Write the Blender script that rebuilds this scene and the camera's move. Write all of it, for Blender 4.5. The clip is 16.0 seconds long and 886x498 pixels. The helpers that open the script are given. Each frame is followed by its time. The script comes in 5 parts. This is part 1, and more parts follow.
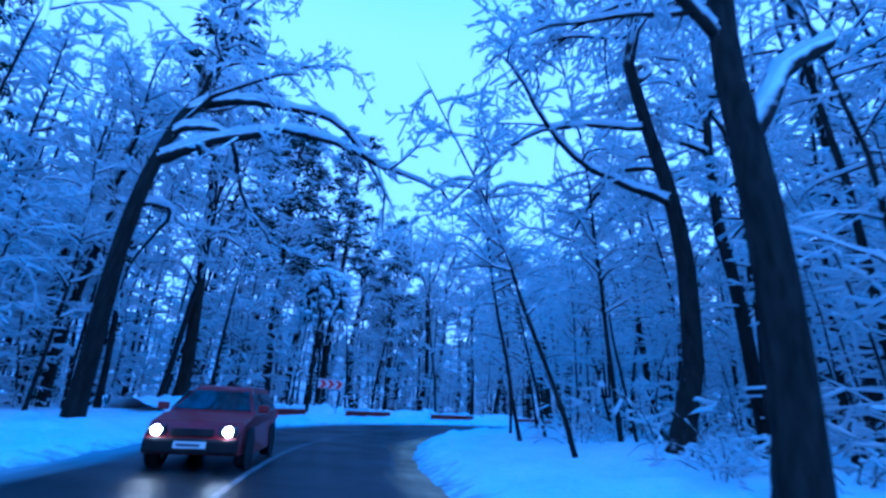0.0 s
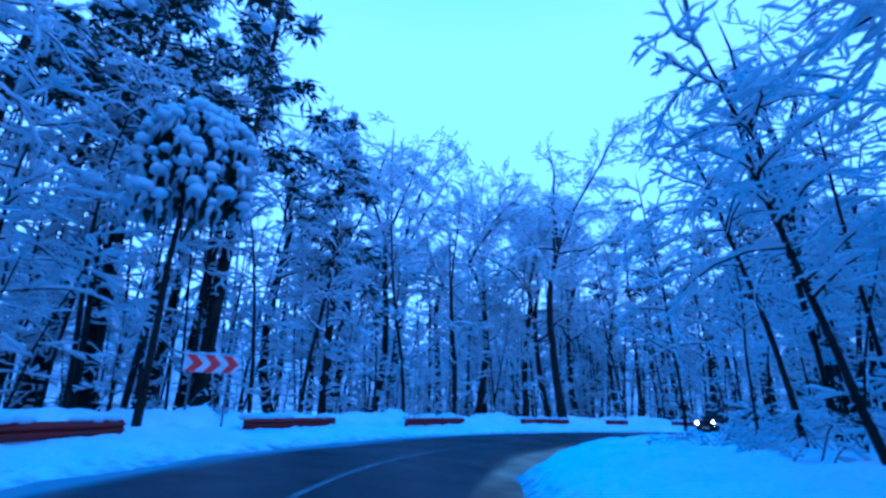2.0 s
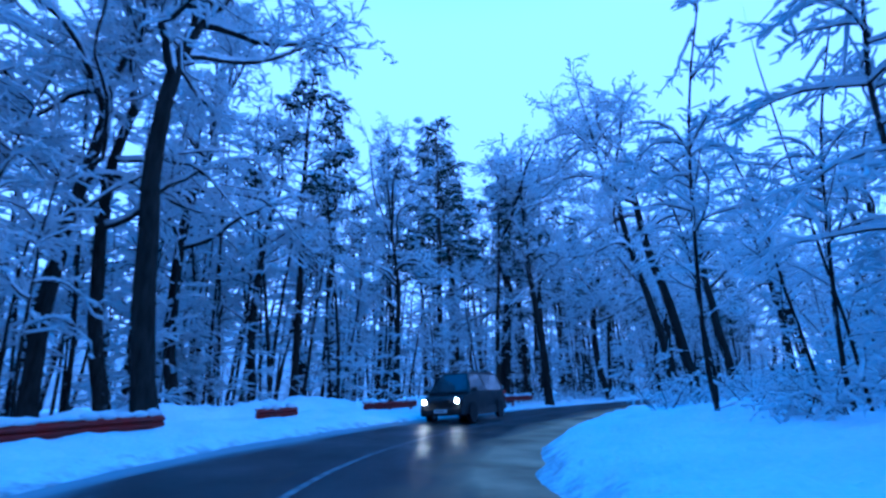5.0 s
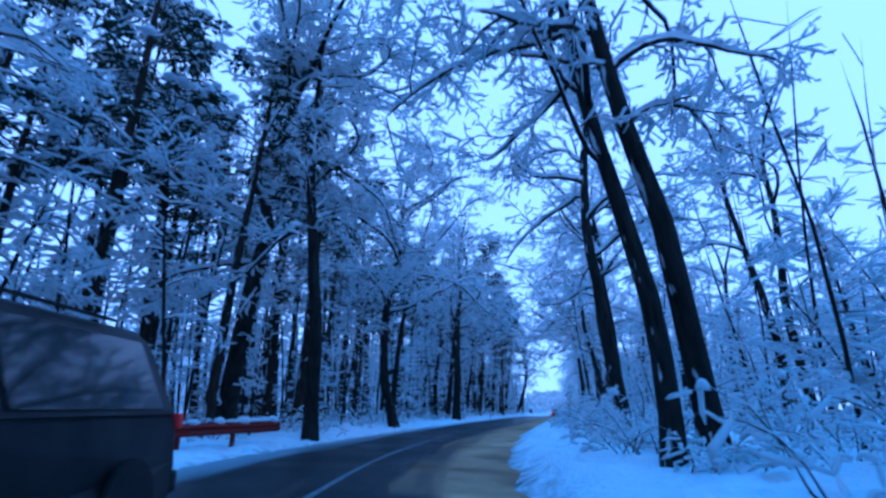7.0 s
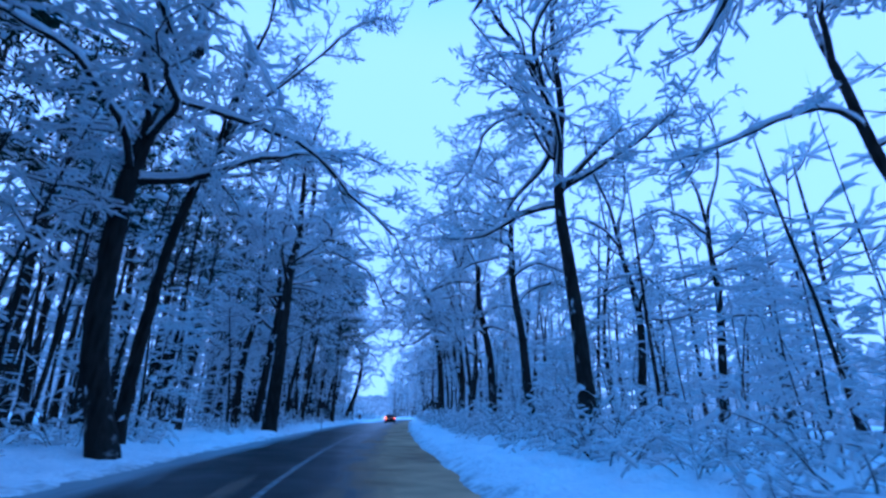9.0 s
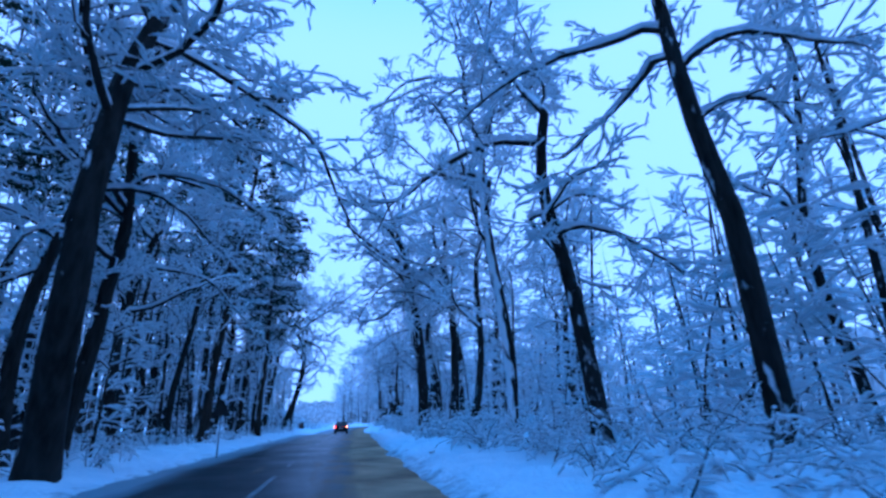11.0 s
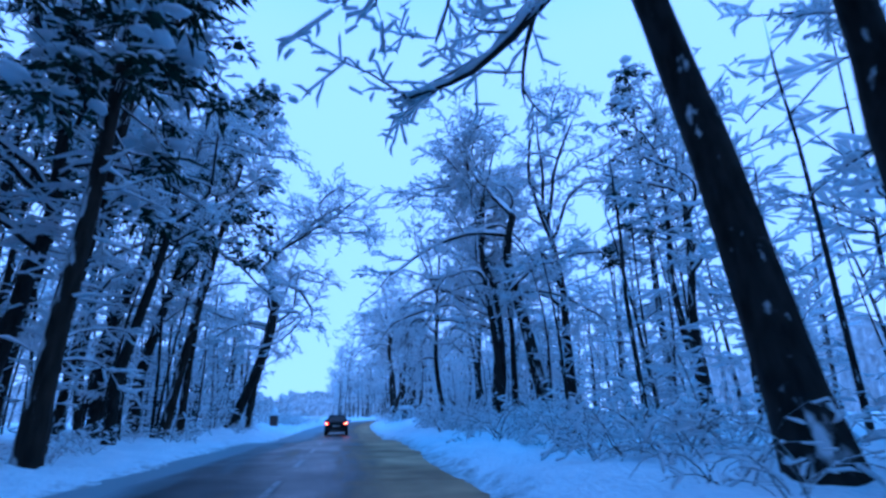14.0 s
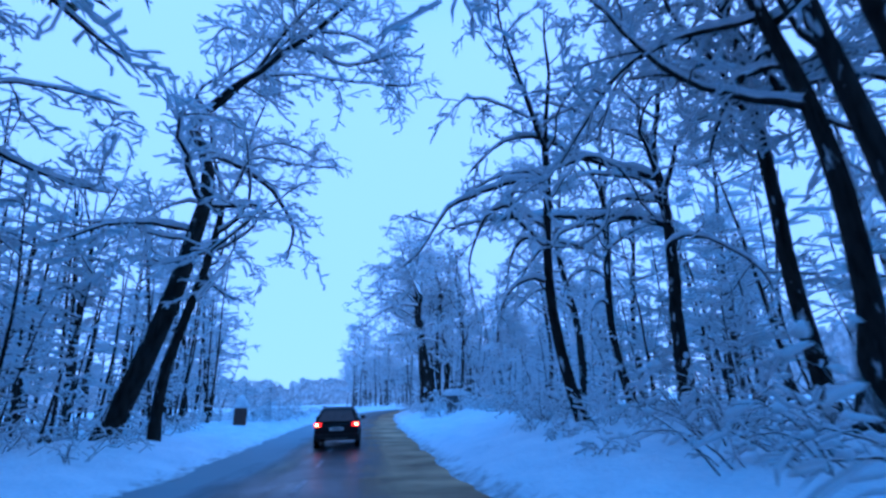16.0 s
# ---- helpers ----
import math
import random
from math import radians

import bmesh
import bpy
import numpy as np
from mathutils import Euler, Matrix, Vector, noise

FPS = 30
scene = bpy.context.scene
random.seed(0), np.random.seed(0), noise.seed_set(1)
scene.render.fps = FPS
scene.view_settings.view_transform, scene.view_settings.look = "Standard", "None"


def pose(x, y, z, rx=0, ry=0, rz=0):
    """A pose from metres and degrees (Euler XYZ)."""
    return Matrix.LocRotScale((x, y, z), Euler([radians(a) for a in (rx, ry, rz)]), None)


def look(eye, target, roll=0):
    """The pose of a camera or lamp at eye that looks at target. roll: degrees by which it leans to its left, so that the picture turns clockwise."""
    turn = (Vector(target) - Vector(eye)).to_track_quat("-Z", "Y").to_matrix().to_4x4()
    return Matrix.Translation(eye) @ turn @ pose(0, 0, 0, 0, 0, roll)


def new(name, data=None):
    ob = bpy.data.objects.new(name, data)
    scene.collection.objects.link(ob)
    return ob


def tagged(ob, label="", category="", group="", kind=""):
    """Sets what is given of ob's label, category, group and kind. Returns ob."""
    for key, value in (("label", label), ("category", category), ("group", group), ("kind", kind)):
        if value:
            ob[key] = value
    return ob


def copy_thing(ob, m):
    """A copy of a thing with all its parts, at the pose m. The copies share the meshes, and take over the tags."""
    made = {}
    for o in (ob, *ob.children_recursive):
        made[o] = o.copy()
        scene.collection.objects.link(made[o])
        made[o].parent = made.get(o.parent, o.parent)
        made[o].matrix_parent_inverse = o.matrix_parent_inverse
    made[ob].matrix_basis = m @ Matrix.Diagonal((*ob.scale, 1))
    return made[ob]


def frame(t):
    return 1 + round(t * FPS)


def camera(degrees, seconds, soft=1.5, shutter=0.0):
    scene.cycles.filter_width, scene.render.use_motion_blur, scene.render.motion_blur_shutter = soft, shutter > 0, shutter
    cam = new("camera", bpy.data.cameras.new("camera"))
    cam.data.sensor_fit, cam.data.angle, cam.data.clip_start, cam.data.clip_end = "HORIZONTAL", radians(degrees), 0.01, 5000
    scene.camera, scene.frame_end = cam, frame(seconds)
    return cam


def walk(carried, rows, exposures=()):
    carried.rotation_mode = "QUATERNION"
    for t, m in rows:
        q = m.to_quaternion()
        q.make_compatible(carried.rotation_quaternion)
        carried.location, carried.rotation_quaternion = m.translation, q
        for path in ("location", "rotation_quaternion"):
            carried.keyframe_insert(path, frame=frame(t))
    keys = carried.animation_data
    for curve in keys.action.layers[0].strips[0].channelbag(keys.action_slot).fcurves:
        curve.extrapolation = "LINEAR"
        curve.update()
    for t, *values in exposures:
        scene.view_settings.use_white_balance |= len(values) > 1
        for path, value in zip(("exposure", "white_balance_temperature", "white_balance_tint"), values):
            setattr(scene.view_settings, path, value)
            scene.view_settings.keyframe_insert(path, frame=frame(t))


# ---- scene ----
cam = camera(83.0, 16.0, soft=2.7, shutter=0.15)
PATH = [
    (0.0, pose(0.413, 0.504, 1.243, 107.78, -3.24, 0.47)),
    (0.5, pose(-0.540, 5.480, 1.231, 107.98, -3.31, 0.22)),
    (1.0, pose(-1.366, 10.050, 1.216, 108.05, -3.03, -0.88)),
    (1.5, pose(-1.970, 14.180, 1.188, 107.99, -1.91, -3.42)),
    (2.0, pose(-2.210, 18.171, 1.164, 107.94, -1.31, -7.18)),
    (2.5, pose(-2.202, 22.165, 1.172, 108.22, -1.06, -12.51)),
    (3.0, pose(-1.678, 26.024, 1.155, 108.11, -0.92, -19.73)),
    (3.5, pose(-0.770, 29.716, 1.136, 107.67, 0.14, -26.56)),
    (4.0, pose(0.804, 33.286, 1.156, 107.41, 1.44, -34.01)),
    (4.5, pose(2.765, 36.630, 1.183, 106.96, 2.04, -42.25)),
    (5.0, pose(5.099, 39.736, 1.168, 105.93, 1.53, -51.39)),
    (5.2, pose(6.252, 40.856, 1.177, 106.17, 1.43, -54.61)),
    (5.6, pose(8.832, 43.022, 1.182, 106.32, 1.25, -60.94)),
    (6.0, pose(11.751, 44.894, 1.194, 106.69, 0.82, -66.75)),
    (6.4, pose(14.923, 46.476, 1.209, 107.14, 0.30, -72.09)),
    (6.8, pose(18.261, 47.770, 1.223, 107.53, -0.17, -76.98)),
    (7.3, pose(22.534, 48.988, 1.230, 107.76, -0.44, -82.53)),
    (7.5, pose(24.246, 49.388, 1.234, 108.09, -0.73, -84.70)),
    (8.0, pose(28.518, 50.167, 1.219, 108.72, -0.99, -89.86)),
    (8.5, pose(32.775, 50.821, 1.174, 108.33, -0.86, -94.81)),
    (8.7, pose(34.526, 51.071, 1.165, 108.30, -0.96, -96.71)),
    (9.1, pose(38.035, 51.450, 1.170, 108.34, -0.76, -99.95)),
    (9.5, pose(41.573, 51.610, 1.183, 108.43, -0.26, -102.18)),
    (9.9, pose(45.156, 51.587, 1.200, 108.54, 0.34, -103.60)),
    (10.3, pose(48.804, 51.417, 1.214, 108.64, 0.88, -104.40)),
    (10.8, pose(53.482, 51.054, 1.222, 108.70, 1.19, -104.80)),
    (11.0, pose(55.383, 50.883, 1.223, 108.72, 1.10, -104.88)),
    (11.5, pose(60.248, 50.504, 1.204, 108.50, 0.92, -104.93)),
    (12.0, pose(65.097, 50.258, 1.186, 108.60, -0.04, -104.95)),
    (12.5, pose(70.076, 49.988, 1.188, 108.58, -0.35, -104.93)),
    (13.0, pose(75.093, 49.599, 1.198, 108.52, -0.06, -105.08)),
    (13.5, pose(80.250, 49.166, 1.194, 108.30, 0.02, -105.19)),
    (14.0, pose(85.290, 48.768, 1.175, 108.05, 0.80, -105.35)),
    (14.5, pose(90.353, 48.364, 1.151, 108.07, 1.16, -105.28)),
    (15.0, pose(95.579, 47.646, 1.163, 107.63, 1.37, -105.05)),
    (15.5, pose(100.721, 47.027, 1.222, 107.43, 0.85, -104.34)),
    (16.0, pose(105.807, 46.703, 1.289, 106.68, 1.48, -103.61)),
]

walk(cam, PATH, [(0.0, -0.3, 3640, 13), (4.0, -0.2, 3600, 13), (5.2, -0.22, 3900, 11), (7.3, -0.34, 4200, 9), (13.0, -0.42, 4200, 9), (16.0, -0.55, 4200, 9)])

# ---- light: an overcast winter dusk, with no direct sun ----
SUN_ELEVATION, SUN_TURN = radians(35), radians(200)
world = bpy.data.worlds.new("dusk_sky")
scene.world = world
world.use_nodes = True
wn, wl = world.node_tree.nodes, world.node_tree.links
sky = wn.new("ShaderNodeTexSky")
sky.sky_type, sky.sun_disc = "NISHITA", False
sky.sun_elevation, sky.sun_rotation = SUN_ELEVATION, SUN_TURN
clear = wn.new("ShaderNodeVectorMath")
clear.operation = "SCALE"
clear.inputs["Scale"].default_value = 0.10
wl.new(sky.outputs[0], clear.inputs[0])
cloud = wn.new("ShaderNodeMix")
cloud.data_type = "RGBA"
cloud.inputs["Factor"].default_value = 0.9
# cloud cover: pale towards the horizon, deep blue overhead
view = wn.new("ShaderNodeTexCoord")
height = wn.new("ShaderNodeSeparateXYZ")
wl.new(view.outputs["Generated"], height.inputs[0])
cover = wn.new("ShaderNodeValToRGB")
cover.color_ramp.interpolation = "EASE"
cover.color_ramp.elements[0].position, cover.color_ramp.elements[0].color = 0.62, (0.98, 1.25, 1.95, 1)
cover.color_ramp.elements[1].position, cover.color_ramp.elements[1].color = 0.97, (0.10, 0.80, 2.0, 1)
wl.new(height.outputs["Z"], cover.inputs["Fac"])
wl.new(cover.outputs["Color"], cloud.inputs["B"])
wl.new(clear.outputs[0], cloud.inputs["A"])
back = wn["Background"]
back.inputs["Strength"].default_value = 1.0
wl.new(cloud.outputs["Result"], back.inputs["Color"])

sun = new("sun", bpy.data.lights.new("sun", "SUN"))
sun.data.energy, sun.data.angle, sun.data.color = 0.4, radians(60), (0.15, 0.62, 1.0)
sun.matrix_world = look((0, 0, 60), (math.sin(SUN_TURN) * -20, math.cos(SUN_TURN) * -20, 0))


# ---- materials ----
def material(name, rough=0.8, metal=0.0):
    m = bpy.data.materials.new(name)
    m.use_nodes = True
    n, l = m.node_tree.nodes, m.node_tree.links
    b = n["Principled BSDF"]
    b.inputs["Roughness"].default_value, b.inputs["Metallic"].default_value = rough, metal
    return m, n, l, b


def noise_node(n, l, scale, detail=4.0, coord=None, stretch=None):
    t = n.new("ShaderNodeTexNoise")
    t.inputs["Scale"].default_value, t.inputs["Detail"].default_value = scale, detail
    src = coord
    if src is None:
        src = n.new("ShaderNodeTexCoord").outputs["Object"]
    if stretch:
        mp = n.new("ShaderNodeMapping")
        mp.inputs["Scale"].default_value = stretch
        l.new(src, mp.inputs["Vector"])
        src = mp.outputs[0]
    l.new(src, t.inputs["Vector"])
    return t.outputs["Fac"]


def ramp(n, l, fac, stops):
    r = n.new("ShaderNodeValToRGB")
    el = r.color_ramp.elements
    el[0].position, el[0].color = stops[0][0], (*stops[0][1], 1)
    el[1].position, el[1].color = stops[-1][0], (*stops[-1][1], 1)
    for p, c in stops[1:-1]:
        e = el.new(p)
        e.color = (*c, 1)
    l.new(fac, r.inputs["Fac"])
    return r.outputs["Color"]


def bump(n, l, b, fac, strength, dist=0.02):
    k = n.new("ShaderNodeBump")
    k.inputs["Strength"].default_value, k.inputs["Distance"].default_value = strength, dist
    l.new(fac, k.inputs["Height"])
    l.new(k.outputs[0], b.inputs["Normal"])


def math_node(n, l, op, a, b=None):
    k = n.new("ShaderNodeMath")
    k.operation = op
    for i, v in enumerate((a, b)):
        if v is None:
            continue
        if isinstance(v, (int, float)):
            k.inputs[i].default_value = v
        else:
            l.new(v, k.inputs[i])
    return k.outputs[0]


def mix_colour(n, l, fac, a, b):
    k = n.new("ShaderNodeMix")
    k.data_type = "RGBA"
    for sock, v in ((k.inputs["Factor"], fac), (k.inputs["A"], a), (k.inputs["B"], b)):
        if isinstance(v, (int, float)):
            sock.default_value = v
        elif isinstance(v, tuple):
            sock.default_value = (*v, 1)
        else:
            l.new(v, sock)
    return k.outputs["Result"]


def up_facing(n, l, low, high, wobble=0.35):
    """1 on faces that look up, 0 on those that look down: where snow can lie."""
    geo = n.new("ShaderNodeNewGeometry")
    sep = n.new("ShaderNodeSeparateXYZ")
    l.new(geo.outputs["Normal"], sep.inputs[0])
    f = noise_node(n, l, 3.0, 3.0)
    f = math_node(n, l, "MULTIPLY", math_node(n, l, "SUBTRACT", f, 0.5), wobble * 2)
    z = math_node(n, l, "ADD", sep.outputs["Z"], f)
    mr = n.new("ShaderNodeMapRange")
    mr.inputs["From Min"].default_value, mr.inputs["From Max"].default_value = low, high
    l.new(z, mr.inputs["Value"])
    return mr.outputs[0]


SNOW_LIGHT, SNOW_DARK = (0.87, 0.88, 0.89), (0.70, 0.73, 0.76)


def let_through(n, l, b, colour, share):
    """Loose snow lets part of the light through to its far side."""
    t = n.new("ShaderNodeBsdfTranslucent")
    l.new(colour, t.inputs["Color"])
    k = n.new("ShaderNodeMixShader")
    k.inputs[0].default_value = share
    l.new(b.outputs[0], k.inputs[1])
    l.new(t.outputs[0], k.inputs[2])
    l.new(k.outputs[0], n["Material Output"].inputs["Surface"])


def snow_material(name, scale=1.5, rough=0.85, bumpy=0.5, loose=0.0):
    m, n, l, b = material(name, rough)
    big, fine = noise_node(n, l, scale, 4), noise_node(n, l, scale * 14, 3)
    mixf = math_node(n, l, "ADD", math_node(n, l, "MULTIPLY", big, 0.6), math_node(n, l, "MULTIPLY", fine, 0.4))
    col = ramp(n, l, mixf, [(0.3, SNOW_DARK), (0.65, SNOW_LIGHT)])
    l.new(col, b.inputs["Base Color"])
    bump(n, l, b, mixf, bumpy, 0.08)
    if loose:
        let_through(n, l, b, col, loose)
    return m


def bark_material(name, dark, light, low=0.35, high=0.85, wobble=0.6, scale=9.0, loose=0.0, blown=0.0, cling=0.85):
    """Furrowed bark with snow stuck to the faces that look up and in blown patches."""
    m, n, l, b = material(name, 0.9)
    b.inputs["Specular IOR Level"].default_value = 0.12
    furrow = noise_node(n, l, scale, 6, stretch=(1, 1, 0.22))
    blotch = noise_node(n, l, 0.9, 3)
    col = ramp(n, l, furrow, [(0.3, dark), (0.7, light)])
    col = mix_colour(n, l, math_node(n, l, "MULTIPLY", blotch, 0.35), col, (0.025, 0.028, 0.022))
    lie = up_facing(n, l, low, high, wobble)
    if blown:
        # snow that the wind has stuck to one side of the stem
        geo = n.new("ShaderNodeNewGeometry")
        side = n.new("ShaderNodeVectorMath")
        side.operation = "DOT_PRODUCT"
        side.inputs[1].default_value = (-0.55, 0.8, 0.2)
        l.new(geo.outputs["Normal"], side.inputs[0])
        patch = noise_node(n, l, 4.5, 9, stretch=(1, 1, 0.3))
        stuck = math_node(n, l, "ADD", side.outputs["Value"], math_node(n, l, "MULTIPLY", math_node(n, l, "SUBTRACT", patch, 0.5), 3.2))
        mr = n.new("ShaderNodeMapRange")
        mr.inputs["From Min"].default_value, mr.inputs["From Max"].default_value = cling, cling + 0.25
        l.new(stuck, mr.inputs["Value"])
        lie = math_node(n, l, "MAXIMUM", lie, math_node(n, l, "MULTIPLY", mr.outputs[0], blown))
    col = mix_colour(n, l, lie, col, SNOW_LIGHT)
    l.new(col, b.inputs["Base Color"])
    bump(n, l, b, furrow, 0.8, 0.03)
    if loose:
        let_through(n, l, b, col, loose)
    return m


MAT_SNOW = snow_material("snow_on_branches", 2.0, 0.85, 0.4, 0.3)
MAT_GROUND = snow_material("ground_snow", 0.8, 0.85, 0.9)
MAT_OAK = bark_material("oak_bark", (0.006, 0.0055, 0.005), (0.032, 0.029, 0.025), blown=0.75, cling=1.2)
MAT_PLASTERED = bark_material("plastered_bark", (0.006, 0.0055, 0.005), (0.032, 0.029, 0.025), blown=1.0, cling=0.5)
MAT_PINE = bark_material("pine_bark", (0.008, 0.0065, 0.005), (0.04, 0.03, 0.022), low=0.5, high=0.9, scale=6, blown=0.5)
MAT_LIMB = bark_material("limb_bark", (0.007, 0.0065, 0.006), (0.035, 0.031, 0.027), low=-0.05, high=0.35, wobble=0.5)
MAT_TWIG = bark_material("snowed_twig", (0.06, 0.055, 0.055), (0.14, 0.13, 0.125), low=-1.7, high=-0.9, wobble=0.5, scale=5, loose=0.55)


def needle_material():
    m, n, l, b = material("pine_needles", 0.8)
    b.inputs["Specular IOR Level"].default_value = 0.15
    f = noise_node(n, l, 7, 3)
    col = ramp(n, l, f, [(0.3, (0.012, 0.022, 0.014)), (0.7, (0.035, 0.06, 0.035))])
    l.new(mix_colour(n, l, up_facing(n, l, 0.2, 0.7, 0.6), col, SNOW_LIGHT), b.inputs["Base Color"])
    return m


MAT_NEEDLE = needle_material()


def distance_material():
    """Far woods seen as one mass: upright streaks of stems between snowed crowns, their colours paled to stand in for
    haze.
    """
    m, n, l, b = material("distant_woods", 0.95)
    streak = noise_node(n, l, 1.6, 6, stretch=(1, 1, 0.25))
    clump = noise_node(n, l, 0.7, 8)
    f = math_node(n, l, "ADD", math_node(n, l, "MULTIPLY", streak, 0.55), math_node(n, l, "MULTIPLY", clump, 0.45))
    l.new(ramp(n, l, f, [(0.38, (0.3, 0.305, 0.31)), (0.52, (0.48, 0.49, 0.5)), (0.66, (0.72, 0.73, 0.75))]), b.inputs["Base Color"])
    bump(n, l, b, f, 1.0, 0.3)
    return m


MAT_DISTANCE = distance_material()


def road_material():
    """Wet asphalt with slush along the edges and between the wheel tracks; the uv map holds metres across and along."""
    m, n, l, b = material("wet_asphalt", 0.3)
    b.inputs["Specular IOR Level"].default_value = 0.13
    uv = n.new("ShaderNodeUVMap")
    uv.uv_map = "across_along"
    sep = n.new("ShaderNodeSeparateXYZ")
    l.new(uv.outputs[0], sep.inputs[0])
    across, along = sep.outputs["X"], sep.outputs["Y"]
    grain = noise_node(n, l, 60, 5, uv.outputs[0])
    patch = noise_node(n, l, 0.5, 4, uv.outputs[0])
    streak = noise_node(n, l, 1.6, 5, uv.outputs[0], (1.0, 0.12, 1))
    base = ramp(n, l, grain, [(0.3, (0.008, 0.0085, 0.009)), (0.75, (0.026, 0.0255, 0.025))])
    # distance from the middle, where the ploughed slush lies
    edge = n.new("ShaderNodeMapRange")
    edge.inputs["From Min"].default_value, edge.inputs["From Max"].default_value = 2.2, 3.3
    l.new(math_node(n, l, "ABSOLUTE", across), edge.inputs["Value"])
    # the straight stretch carries more brown slush than the bend
    far = n.new("ShaderNodeMapRange")
    far.inputs["From Min"].default_value, far.inputs["From Max"].default_value = 95, 150
    l.new(along, far.inputs["Value"])
    ridge = math_node(n, l, "ABSOLUTE", math_node(n, l, "SINE", math_node(n, l, "MULTIPLY", math_node(n, l, "ADD", across, 0.15), 1.85)))
    ridge = math_node(n, l, "MULTIPLY", math_node(n, l, "POWER", ridge, 2.0), math_node(n, l, "MULTIPLY", far.outputs[0], 0.22))
    # and a broad brown smear along its right-hand side, slush plus painted headlight glow
    smear = n.new("ShaderNodeMapRange")
    smear.inputs["From Min"].default_value, smear.inputs["From Max"].default_value = -1.0, -2.1
    ragged = math_node(n, l, "ADD", math_node(n, l, "MULTIPLY", math_node(n, l, "SUBTRACT", streak, 0.5), 2.6), math_node(n, l, "MULTIPLY", math_node(n, l, "SUBTRACT", patch, 0.5), 1.6))
    l.new(math_node(n, l, "ADD", across, ragged), smear.inputs["Value"])
    ridge = math_node(n, l, "ADD", ridge, math_node(n, l, "MULTIPLY", math_node(n, l, "MULTIPLY", smear.outputs[0], far.outputs[0]), 0.85))
    # past the middle of the straight the far lane lies under thin grey snow
    snowy = n.new("ShaderNodeMapRange")
    snowy.inputs["From Min"].default_value, snowy.inputs["From Max"].default_value = 205, 250
    l.new(along, snowy.inputs["Value"])
    lane = n.new("ShaderNodeMapRange")
    lane.inputs["From Min"].default_value, lane.inputs["From Max"].default_value = 0.4, 1.6
    l.new(across, lane.inputs["Value"])
    ridge = math_node(n, l, "ADD", ridge, math_node(n, l, "MULTIPLY", math_node(n, l, "MULTIPLY", snowy.outputs[0], lane.outputs[0]), 0.7))
    amount = math_node(n, l, "ADD", math_node(n, l, "MULTIPLY", edge.outputs[0], 0.9), ridge)
    slush = math_node(n, l, "ADD", amount, math_node(n, l, "MULTIPLY", math_node(n, l, "SUBTRACT", streak, 0.5), 1.1))
    mr = n.new("ShaderNodeMapRange")
    mr.inputs["From Min"].default_value, mr.inputs["From Max"].default_value = 0.25, 0.75
    l.new(slush, mr.inputs["Value"])
    # muddy slush, its brown and brightness raised to stand in for warm headlight glow
    dirt_and_glow = ramp(n, l, patch, [(0.3, (0.17, 0.10, 0.05)), (0.7, (0.58, 0.38, 0.21))])
    dirt_and_glow = mix_colour(n, l, lane.outputs[0], dirt_and_glow, (0.3, 0.31, 0.32))
    l.new(mix_colour(n, l, mr.outputs[0], base, dirt_and_glow), b.inputs["Base Color"])
    rough = math_node(n, l, "ADD", math_node(n, l, "MULTIPLY", mr.outputs[0], 0.45), math_node(n, l, "ADD", 0.2, math_node(n, l, "MULTIPLY", patch, 0.35)))
    l.new(rough, b.inputs["Roughness"])
    bump(n, l, b, math_node(n, l, "ADD", grain, math_node(n, l, "MULTIPLY", mr.outputs[0], 2.0)), 0.35, 0.012)
    return m


MAT_ROAD = road_material()


def verge_material():
    """Ploughed snow that turns to brown slush at the asphalt; the uv map holds metres across and along."""
    m, n, l, b = material("verge_snow", 0.85)
    uv = n.new("ShaderNodeUVMap")
    uv.uv_map = "across_along"
    sep = n.new("ShaderNodeSeparateXYZ")
    l.new(uv.outputs[0], sep.inputs[0])
    big, fine = noise_node(n, l, 0.9, 4), noise_node(n, l, 12, 4)
    crumbs = noise_node(n, l, 3.0, 6)
    f = math_node(n, l, "ADD", math_node(n, l, "MULTIPLY", big, 0.6), math_node(n, l, "MULTIPLY", fine, 0.4))
    snow = ramp(n, l, f, [(0.3, SNOW_DARK), (0.65, SNOW_LIGHT)])
    off = math_node(n, l, "ADD", math_node(n, l, "ABSOLUTE", sep.outputs["X"]), math_node(n, l, "MULTIPLY", math_node(n, l, "SUBTRACT", crumbs, 0.5), 1.6))
    mr = n.new("ShaderNodeMapRange")
    mr.inputs["From Min"].default_value, mr.inputs["From Max"].default_value = 2.9, 3.75
    l.new(off, mr.inputs["Value"])
    dirt = ramp(n, l, crumbs, [(0.3, (0.10, 0.085, 0.07)), (0.7, (0.36, 0.34, 0.32))])
    l.new(mix_colour(n, l, mr.outputs[0], dirt, snow), b.inputs["Base Color"])
    bump(n, l, b, math_node(n, l, "ADD", f, crumbs), 0.9, 0.07)
    return m


MAT_VERGE = verge_material()


def paint(name, colour, rough=0.4, metal=0.0, wear=0.15, dirt=(0.08, 0.07, 0.06), scale=4.0):
    m, n, l, b = material(name, rough, metal)
    f = noise_node(n, l, scale, 6)
    col = ramp(n, l, f, [(0.35, tuple(c * (1 - wear) + d * wear for c, d in zip(colour, dirt))), (0.65, colour)])
    l.new(col, b.inputs["Base Color"])
    return m


def glow(name, colour, strength):
    m, n, l, b = material(name, 0.3)
    b.inputs["Base Color"].default_value = (*colour, 1)
    b.inputs["Emission Color"].default_value = (*colour, 1)
    b.inputs["Emission Strength"].default_value = strength
    return m


